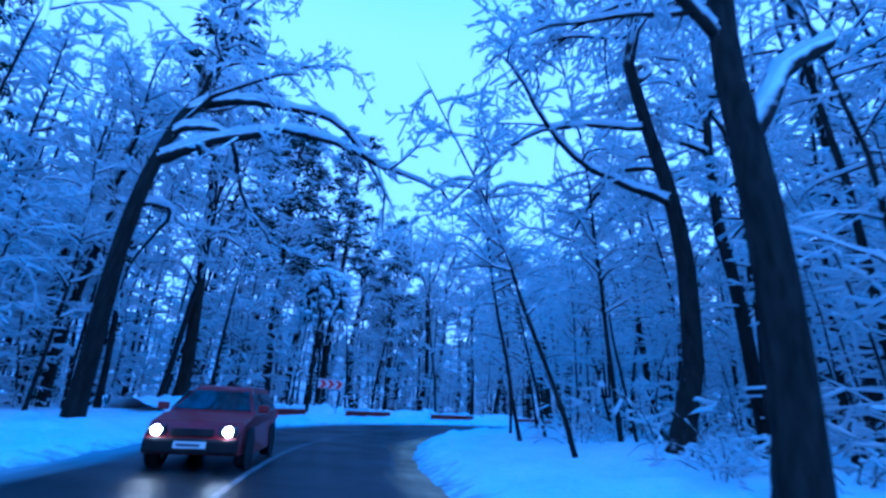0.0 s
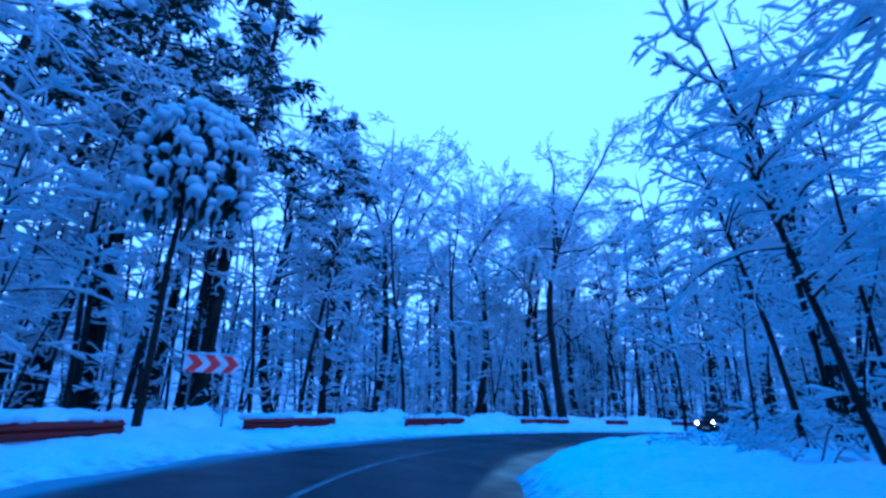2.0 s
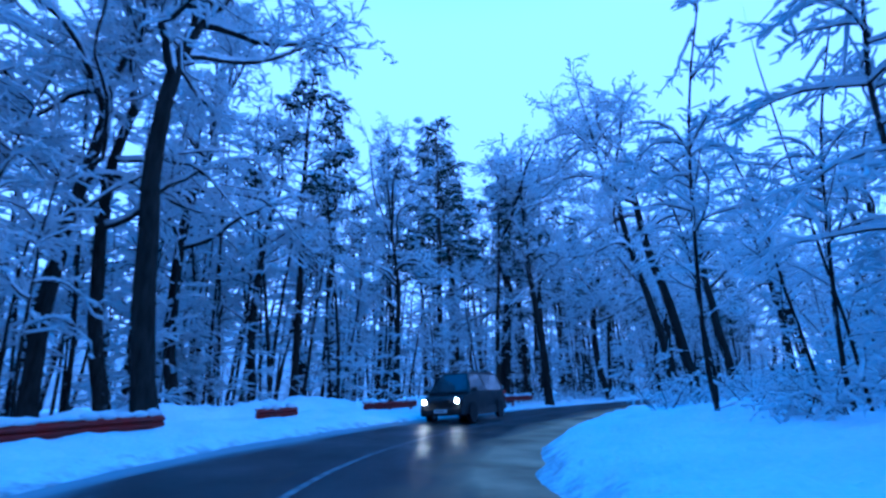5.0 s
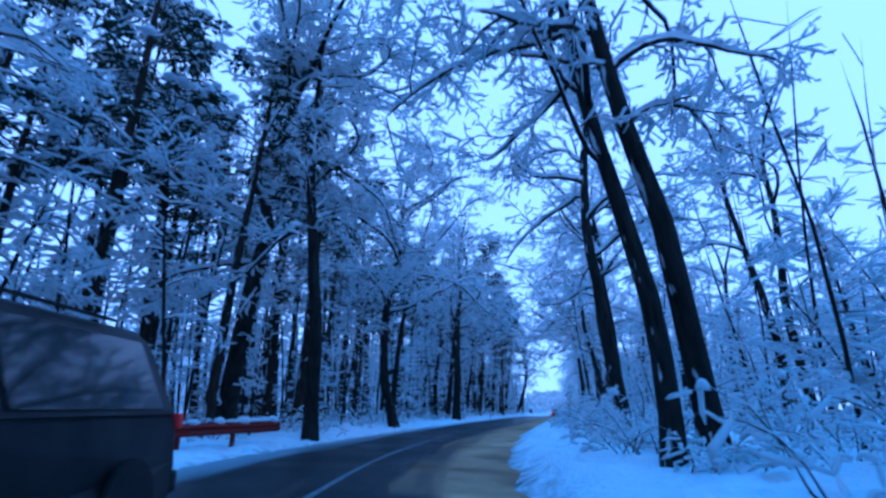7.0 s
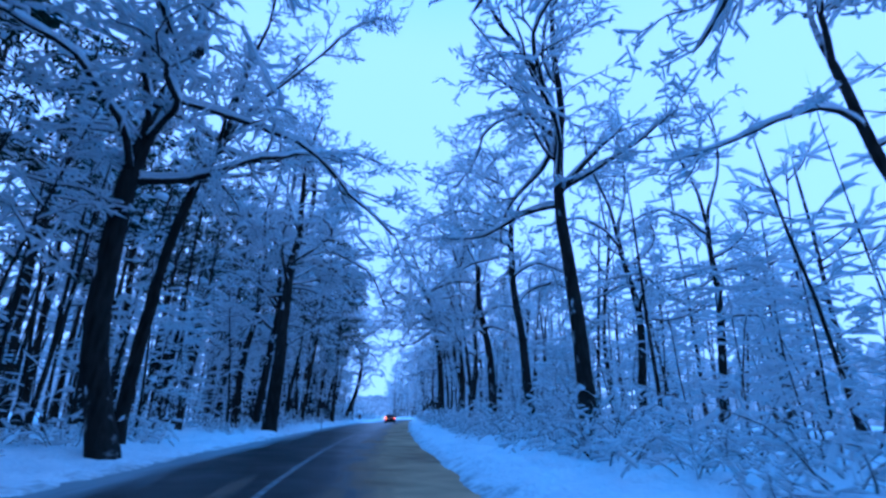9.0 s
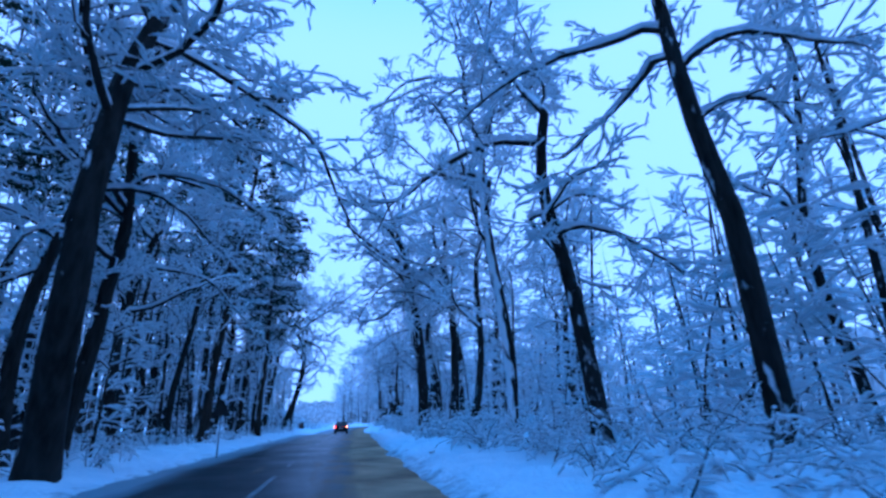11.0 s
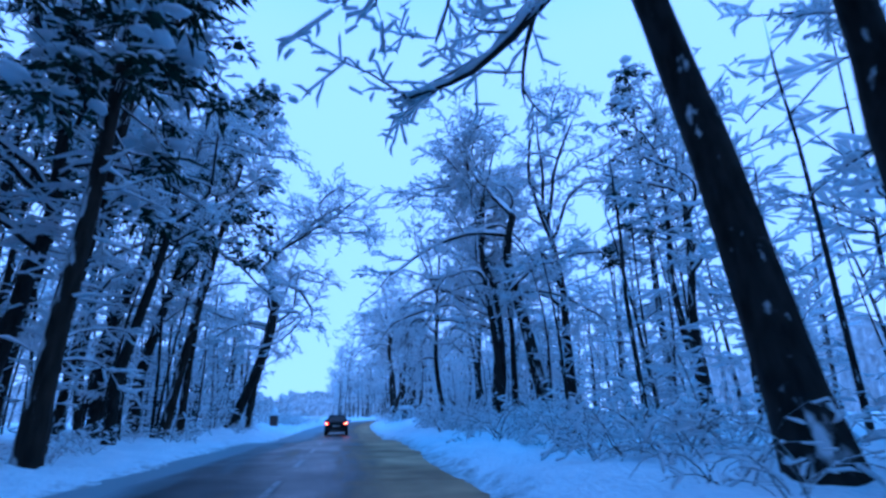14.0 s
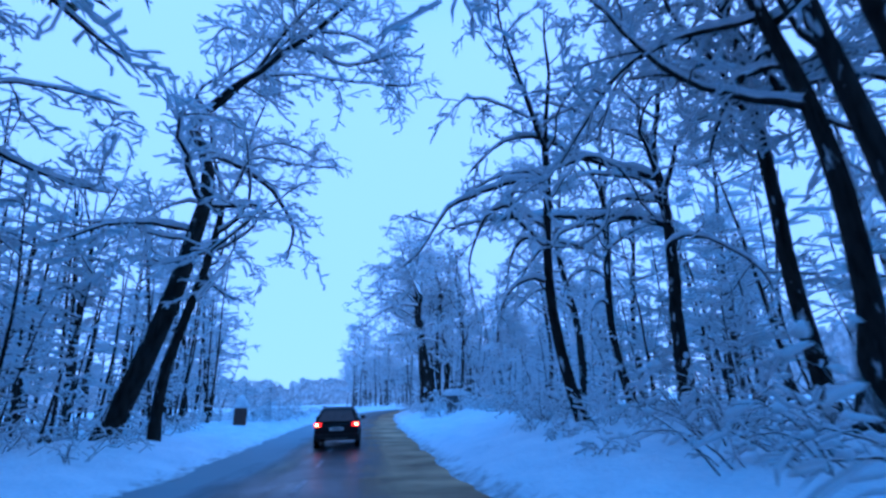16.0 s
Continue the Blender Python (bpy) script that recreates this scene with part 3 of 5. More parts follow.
def oak_geo(seed, height=20.0, radius=0.30, limbs=12, fork=True, low=0.32, twiggy=3, gnarl=0.16, spread=0.34, boughs=5, rich=1.0, bias=0.4, arms=()):
    """A tall forest oak: a dark wandering stem, gnarled limbs that reach most to one side (+x), and a lace of snowed twigs."""
    rng = random.Random(seed)
    tg = TreeGeo()
    stem = bend_line(rng, (0, 0, -0.4), (rng.gauss(0, 0.03), rng.gauss(0, 0.03), 1), height * 0.58, 10, 0.035, curl=0.05)
    top = stem[-1].copy()
    stem = [Vector((p.x - top.x * p.z / top.z, p.y - top.y * p.z / top.z, p.z)) for p in stem]
    tg.trunk.tube(stem, [radius * 1.3, radius * 1.02] + taper(radius * 0.97, radius * 0.6, 9), 9, closed=False)
    leaders = []
    for k in range(3 if fork else 2):
        w = Vector((0, 0, 1)) + Vector((rng.gauss(0.1, 0.35), rng.gauss(0, 0.35), 0)) * (1.2 if fork else 0.6)
        lead = bend_line(rng, stem[-1], w, height * rng.uniform(0.34, 0.46), 9, 0.1, rise=0.2, curl=gnarl * 0.5)
        tg.limbs.tube([stem[-2]] + lead, [radius * 0.6] + taper(radius * 0.52, 0.03, 10), 6)
        snow_ridge(tg, lead, taper(radius * 0.35, 0.03, 10), 3)
        leaders.append((lead, radius * 0.45))
    sub = []
    for k in range(limbs):
        a = rng.gauss(0, 0.85) if rng.random() < bias else 2.4 * k + rng.uniform(-0.6, 0.6)
        far = 1.0 + 0.25 * bias * math.cos(a)
        if rng.random() < 0.55:
            p, t = at_line(stem, rng.uniform(low, 1.0) ** 0.9)
            r1 = radius * rng.uniform(0.28, 0.46)
            ln = height * rng.uniform(spread * 0.6, spread * 1.05) * far
        else:
            lead, lr = rng.choice(leaders)
            q = rng.uniform(0.05, 0.85)
            p, t = at_line(lead, q)
            r1 = lr * rng.uniform(0.38, 0.6) * (1 - 0.5 * q)
            ln = height * rng.uniform(spread * 0.5, spread * 0.85) * (1 - 0.3 * q) * far
        pts = bend_line(rng, p, (math.cos(a), math.sin(a), rng.uniform(0.35, 1.2)), ln, 11, 0.13, droop=0.08, curl=gnarl * 0.75)
        rad = taper(r1, 0.026, 12)
        tg.limbs.tube(pts, rad, 5)
        snow_ridge(tg, pts, rad, 3)
        sub.append((pts, r1, ln))
    # great arms: share of the stem's height, compass angle, rise, length, thickness
    for u, a, up, ln, thick in arms:
        p, t = at_line(stem, u)
        a = radians(a)
        pts = bend_line(rng, p, (math.cos(a), math.sin(a), up), ln, 13, 0.11, droop=0.1, curl=gnarl * 0.6)
        rad = taper(radius * thick, 0.03, 14)
        tg.limbs.tube(pts, rad, 6)
        snow_ridge(tg, pts, rad, 4)
        sub.append((pts, radius * thick, ln * 0.8))
    fine = height / 20
    for pts, r1, ln in sub + [(l, r, height * 0.3) for l, r in leaders]:
        for k in range(boughs):
            u = 0.15 + 0.85 * (k + rng.random()) / boughs
            p, t = at_line(pts, u)
            w = fan(rng, t, rng.uniform(0.5, 1.15))
            w.z = w.z * 0.5 + 0.1
            q = bend_line(rng, p, w, ln * rng.uniform(0.2, 0.38), 4, 0.1, droop=0.08, curl=gnarl * 1.4)
            rad = taper(max(r1 * 0.34, 0.028), 0.014, 5)
            tg.limbs.tube(q, rad, 3)
            for i in range(twiggy):
                p3, t3 = at_line(q, 0.12 + 0.88 * (i + rng.random()) / twiggy)
                spray(tg, rng, p3, fan(rng, t3, rng.uniform(0.3, 1.1)), rng.uniform(0.55, 0.95) * fine, rng.uniform(0.034, 0.052) * rich, 3, 0.35)
        for _ in range(2):
            p3, t3 = at_line(pts, rng.uniform(0.6, 1.0))
            spray(tg, rng, p3, fan(rng, t3, rng.uniform(0.2, 0.9)), rng.uniform(0.6, 1.0) * fine, 0.04 * rich, 3, 0.3)
    return tg


def sapling_geo(seed, height=8.0, radius=0.055, arch=0.06, limbs=16, reach=0.26, sprays=5, twig=0.04, subs=2):
    """A slender understorey tree whose thin boughs hang under their snow."""
    rng = random.Random(seed)
    tg = TreeGeo()
    stem = bend_line(rng, (0, 0, -0.3), (rng.gauss(0, 0.08), rng.gauss(0, 0.08), 1), height, 9, 0.05, droop=arch)
    tg.trunk.tube(stem, [radius * 1.2] + taper(radius, 0.015, 9), 5)
    for k in range(limbs):
        u = rng.uniform(0.26, 0.97)
        p, t = at_line(stem, u)
        a = rng.uniform(0, 2 * math.pi)
        ln = height * reach * rng.uniform(0.6, 1.1) * (1.15 - 0.6 * u)
        pts = bend_line(rng, p, (math.cos(a), math.sin(a), rng.uniform(0.2, 0.9)), ln, 5, 0.09, droop=0.26, curl=0.14)
        rad = taper(0.028, 0.012, 6)
        tg.limbs.tube(pts, rad, 3)
        snow_ridge(tg, pts, rad, 3, 0.026)
        for _ in range(sprays):
            q, t2 = at_line(pts, rng.uniform(0.1, 1.0))
            spray(tg, rng, q, fan(rng, t2, rng.uniform(0.4, 1.1)), rng.uniform(0.32, 0.72), twig * rng.uniform(0.8, 1.25), subs, 0.5, 0.55)
    return tg


def bush_geo(seed, height=1.8, stems=11, sprays=4, lumps=3):
    """A roadside shrub: arching stems bowed under rolls and pads of snow."""
    rng = random.Random(seed)
    tg = TreeGeo()
    for k in range(stems):
        a = rng.uniform(0, 2 * math.pi)
        pts = bend_line(rng, (rng.gauss(0, 0.25), rng.gauss(0, 0.25), -0.15), (math.cos(a) * 0.65, math.sin(a) * 0.65, 1), height * rng.uniform(0.6, 1.25), 5, 0.18, droop=0.5)
        tg.limbs.tube(pts, taper(0.02, 0.009, 6), 3)
        for _ in range(sprays):
            q, t2 = at_line(pts, rng.uniform(0.2, 1.0))
            w = fan(rng, t2, rng.uniform(0.5, 1.3))
            w.z = w.z * 0.6
            w.normalize()
            tg.twigs.roll(q, q + w * rng.uniform(0.2, 0.5), rng.uniform(0.03, 0.06), rng, 0.3)
        for j in range(lumps):
            q, _t = at_line(pts, 0.3 + 0.7 * (j + rng.random()) / lumps)
            size = rng.uniform(0.035, 0.085) * (0.6 + 0.25 * height)
            tg.snow.lump(q + Vector((0, 0, size * 0.2)), size * rng.uniform(0.9, 1.5), size * rng.uniform(0.8, 1.2), size * rng.uniform(0.8, 1.2), 5, rng)
    return tg


def pine_geo(seed, height=24.0, radius=0.28, bare=0.5, clumps=70, loaded=0.6):
    """A tall pine: a bare straight stem, short boughs with dark needle clumps under caps of snow."""
    rng = random.Random(seed)
    tg = TreeGeo()
    stem = bend_line(rng, (0, 0, -0.4), (rng.gauss(0, 0.03), rng.gauss(0, 0.03), 1), height, 12, 0.018)
    tg.trunk.tube(stem, [radius * 1.3] + taper(radius, 0.05, 12), 8)
    for k in range(10):
        p, t = at_line(stem, rng.uniform(0.15, bare))
        a = rng.uniform(0, 2 * math.pi)
        pts = bend_line(rng, p, (math.cos(a), math.sin(a), 0.1), rng.uniform(0.8, 2.0), 3, 0.15, droop=0.1)
        tg.limbs.tube(pts, taper(0.03, 0.01, 4), 3)
        snow_ridge(tg, pts, taper(0.025, 0.01, 4), 3)
    for k in range(clumps // 2):
        u = rng.uniform(bare, 0.99)
        p, t = at_line(stem, u)
        a = rng.uniform(0, 2 * math.pi)
        reach = height * 0.17 * (1.15 - (u - bare) / (1 - bare) * 0.85) * rng.uniform(0.5, 1.1)
        pts = bend_line(rng, p, (math.cos(a), math.sin(a), rng.uniform(-0.1, 0.5)), reach, 4, 0.14, droop=0.1)
        tg.limbs.tube(pts, taper(0.05, 0.018, 5), 3)
        for _ in range(2):
            q, t2 = at_line(pts, rng.uniform(0.45, 1.0))
            size = rng.uniform(0.7, 1.3)
            tg.needles.lump(q, size * rng.uniform(0.24, 0.34), size * rng.uniform(0.24, 0.34), size * rng.uniform(0.16, 0.24), 5, rng)
            for _n in range(15):
                w = Vector((rng.gauss(0, 1), rng.gauss(0, 1), rng.gauss(-0.15, 0.5)))
                w.normalize()
                c = q + w * size * rng.uniform(0.15, 0.5)
                tg.needles.spindle(c, c + (w + Vector((rng.gauss(0, 0.4), rng.gauss(0, 0.4), -0.3))) * size * rng.uniform(0.3, 0.55), rng.uniform(0.06, 0.1), rng, 0.2)
            if rng.random() < loaded:
                for _n in range(3):
                    tg.snow.lump(q + Vector((rng.gauss(0, size * 0.35), rng.gauss(0, size * 0.35), size * rng.uniform(0.12, 0.32))), size * rng.uniform(0.18, 0.36), size * rng.uniform(0.18, 0.36), size * rng.uniform(0.12, 0.22), 7, rng)
            spray(tg, rng, q + Vector((rng.gauss(0, size * 0.5), rng.gauss(0, size * 0.5), 0)), (rng.gauss(0, 1), rng.gauss(0, 1), -0.2), rng.uniform(0.5, 0.9), 0.05, 1, 0.4)
    return tg


def domed_geo(seed, height=9.6):
    """A slim young pine bent over, its head one drooping dome of snow."""
    rng = random.Random(seed)
    tg = TreeGeo()
    stem = bend_line(rng, (0, 0, -0.4), (0.02, 0, 1), height, 9, 0.02)
    tg.trunk.tube(stem, [0.13] + taper(0.11, 0.03, 9), 7)
    heart = stem[-1] - Vector((0, 0, 1.6))
    for k in range(250):
        a, u = 2.4 * k + rng.uniform(-0.3, 0.3), (k + 0.5) / 250
        polar = math.acos(1 - 1.15 * u)
        q = heart + Vector((1.65 * math.sin(polar) * math.cos(a), 1.65 * math.sin(polar) * math.sin(a), 1.65 * math.cos(polar))) * rng.uniform(0.9, 1.05)
        if u > 0.6:
            q.z -= rng.random() ** 1.5 * 1.7
        if k % 4 == 0:
            tg.limbs.tube([heart, heart.lerp(q, 0.6) + Vector((0, 0, 0.3)), q], [0.04, 0.03, 0.012], 3)
        s = rng.uniform(0.14, 0.3)
        tg.snow.lump(q, s, s * rng.uniform(0.8, 1.3), s * 0.9, 5, rng)
        w = Vector((rng.gauss(0, 0.3), rng.gauss(0, 0.3), -1)).normalized()
        tg.twigs.puff(q + w * 0.3, w, rng.uniform(0.2, 0.45), rng.uniform(0.07, 0.14), rng)
        inner = heart.lerp(q, 0.85)
        tg.needles.tube([inner, inner + w * rng.uniform(0.5, 0.9)], [rng.uniform(0.1, 0.2), 0.01], 3)
    return tg


KINDS = {}


def kind(key, geo, bark, name, label, category):
    KINDS[key] = (list(geo.parts(bark)), name, label, category)


THIN = []
OAKS = ["oak_a", "oak_b", "oak_c", "oak_d", "oak_e", "oak_f"]
for i, key in enumerate(OAKS):
    kind(key, oak_geo(11 + i, 20.0, 0.27, (13, 14, 12, 13, 13, 15)[i], i % 2 == 0, (0.55, 0.5, 0.6, 0.48, 0.55, 0.52)[i], 5, (0.17, 0.2, 0.16, 0.2, 0.18, 0.17)[i], (0.34, 0.36, 0.32, 0.36, 0.33, 0.35)[i], 6, 1.0, 0.35),
         MAT_OAK, "oak_tree", "dark-barked oak with snow lying along its gnarled bare limbs", "tree")
kind("oak_forked", oak_geo(18, 18.0, 0.3, 9, False, 0.6, 4, 0.2, 0.34, 5, 1.0, 0.4, [(0.5, 190, 2.4, 9.0, 0.72)]), MAT_OAK, "oak_tree", "dark oak forked into two rising stems beside the road", "tree")
kind("oak_plastered", oak_geo(14, 20.0, 0.27, 12, False, 0.6, 4, 0.22, 0.36, 5, 1.0, 0.4), MAT_PLASTERED, "oak_tree", "oak with its stem plastered white by blown snow", "tree")
kind("oak_arch_a", oak_geo(24, 17.0, 0.27, 8, False, 0.6, 4, 0.2, 0.36, 5, 1.0, 0.6, [(0.75, 5, 0.55, 9.5, 0.62), (0.95, -25, 0.75, 9.0, 0.6), (0.6, 40, 0.5, 6.0, 0.35)]),
     MAT_OAK, "oak_tree", "crooked oak whose snowed arms arch out over the road", "tree")
kind("oak_arch_b", oak_geo(27, 18.0, 0.25, 9, True, 0.55, 4, 0.22, 0.36, 5, 1.0, 0.5, [(0.7, -10, 0.35, 8.0, 0.5), (0.85, 30, 0.7, 8.0, 0.5), (0.5, 10, 0.3, 5.0, 0.3), (0.9, 150, 0.6, 6.0, 0.4)]),
     MAT_OAK, "oak_tree", "crooked oak whose snowed arms arch out over the road", "tree")
for i in range(4):
    THIN.append("thin_oak_" + "abcd"[i])
    kind(THIN[-1], oak_geo(31 + i, 19.0, 0.2, 10, False, (0.4, 0.5, 0.35, 0.45)[i], 3, 0.18, 0.3, 4, 1.45, 0.2), MAT_OAK, "oak_tree", "thin forest oak with snow on every branch", "tree")
SAPLINGS = ["sap_a", "sap_b", "sap_c", "sap_d", "sap_e"]
for i, key in enumerate(SAPLINGS):
    kind(key, sapling_geo(41 + i, (7.0, 8.5, 10.0, 6.0, 9.0)[i], (0.05, 0.06, 0.075, 0.045, 0.06)[i], (0.05, 0.12, 0.03, 0.2, 0.08)[i], (15, 17, 19, 14, 16)[i], (0.27, 0.24, 0.2, 0.32, 0.24)[i]),
         MAT_OAK, "young_beech", "slender young beech bowed under thick snow", "tree")
FINE = ["fine_a", "fine_b", "fine_c"]
for i, key in enumerate(FINE):
    kind(key, sapling_geo(61 + i, (8.0, 9.5, 10.5)[i], (0.05, 0.055, 0.06)[i], (0.06, 0.1, 0.03)[i], 22, (0.26, 0.24, 0.22)[i], 5, 0.028, 3),
         MAT_OAK, "young_beech", "slender young beech with fine snowed twigs beside the road", "tree")
PINES = ["pine_a", "pine_b", "pine_c"]
for i, key in enumerate(PINES):
    kind(key, pine_geo(71 + i, 25.0, 0.27, (0.45, 0.52, 0.4)[i], (70, 64, 76)[i], (0.35, 0.55, 0.45)[i]),
         MAT_PINE, "pine_tree", "tall pine with a bare stem and dark snow-capped needle clumps", "tree")
kind("pine_snowed", pine_geo(91, 20.0, 0.22, 0.38, 84, 1.0), MAT_PINE, "pine_tree", "slim pine with thick pillows of snow on its crown", "tree")
kind("pine_domed", domed_geo(95), MAT_PINE, "pine_tree", "slim young pine bowed under one great dome of snow", "tree")
BUSHES = ["bush_a", "bush_b", "bush_c", "bush_d"]
for i, key in enumerate(BUSHES):
    kind(key, bush_geo(101 + i, (1.5, 1.9, 2.3, 1.2)[i], (10, 12, 13, 9)[i], 6, 2), MAT_LIMB, "shrub", "leafless roadside shrub loaded with snow", "shrub")

FIRST = {}


def plant(key, x, y, scale=1.0, thick=1.0, turn=0.0, lean=0.0, towards=0.0, group=""):
    """A tree of that kind at a place in plan; it leans by so many degrees towards a compass angle, from +x."""
    m = Matrix.Translation((x, y, floor_height(x, y))) @ Matrix.Rotation(radians(lean), 4, Vector((-math.sin(radians(towards)), math.cos(radians(towards)), 0))) @ Matrix.Rotation(radians(turn), 4, "Z")
    parts, name, label, category = KINDS[key]
    if key not in FIRST:
        ob = empty(name, m, label, category, group or category + "s of the wood")
        for pname, me in parts:
            piece = new(pname, me)
            piece.parent = ob
            if pname not in ("trunk", "crown"):
                piece["kind"] = "stuff"
        FIRST[key] = ob
    else:
        ob = copy_thing(FIRST[key], m)
    ob.scale = (scale * thick, scale * thick, scale)
    return ob


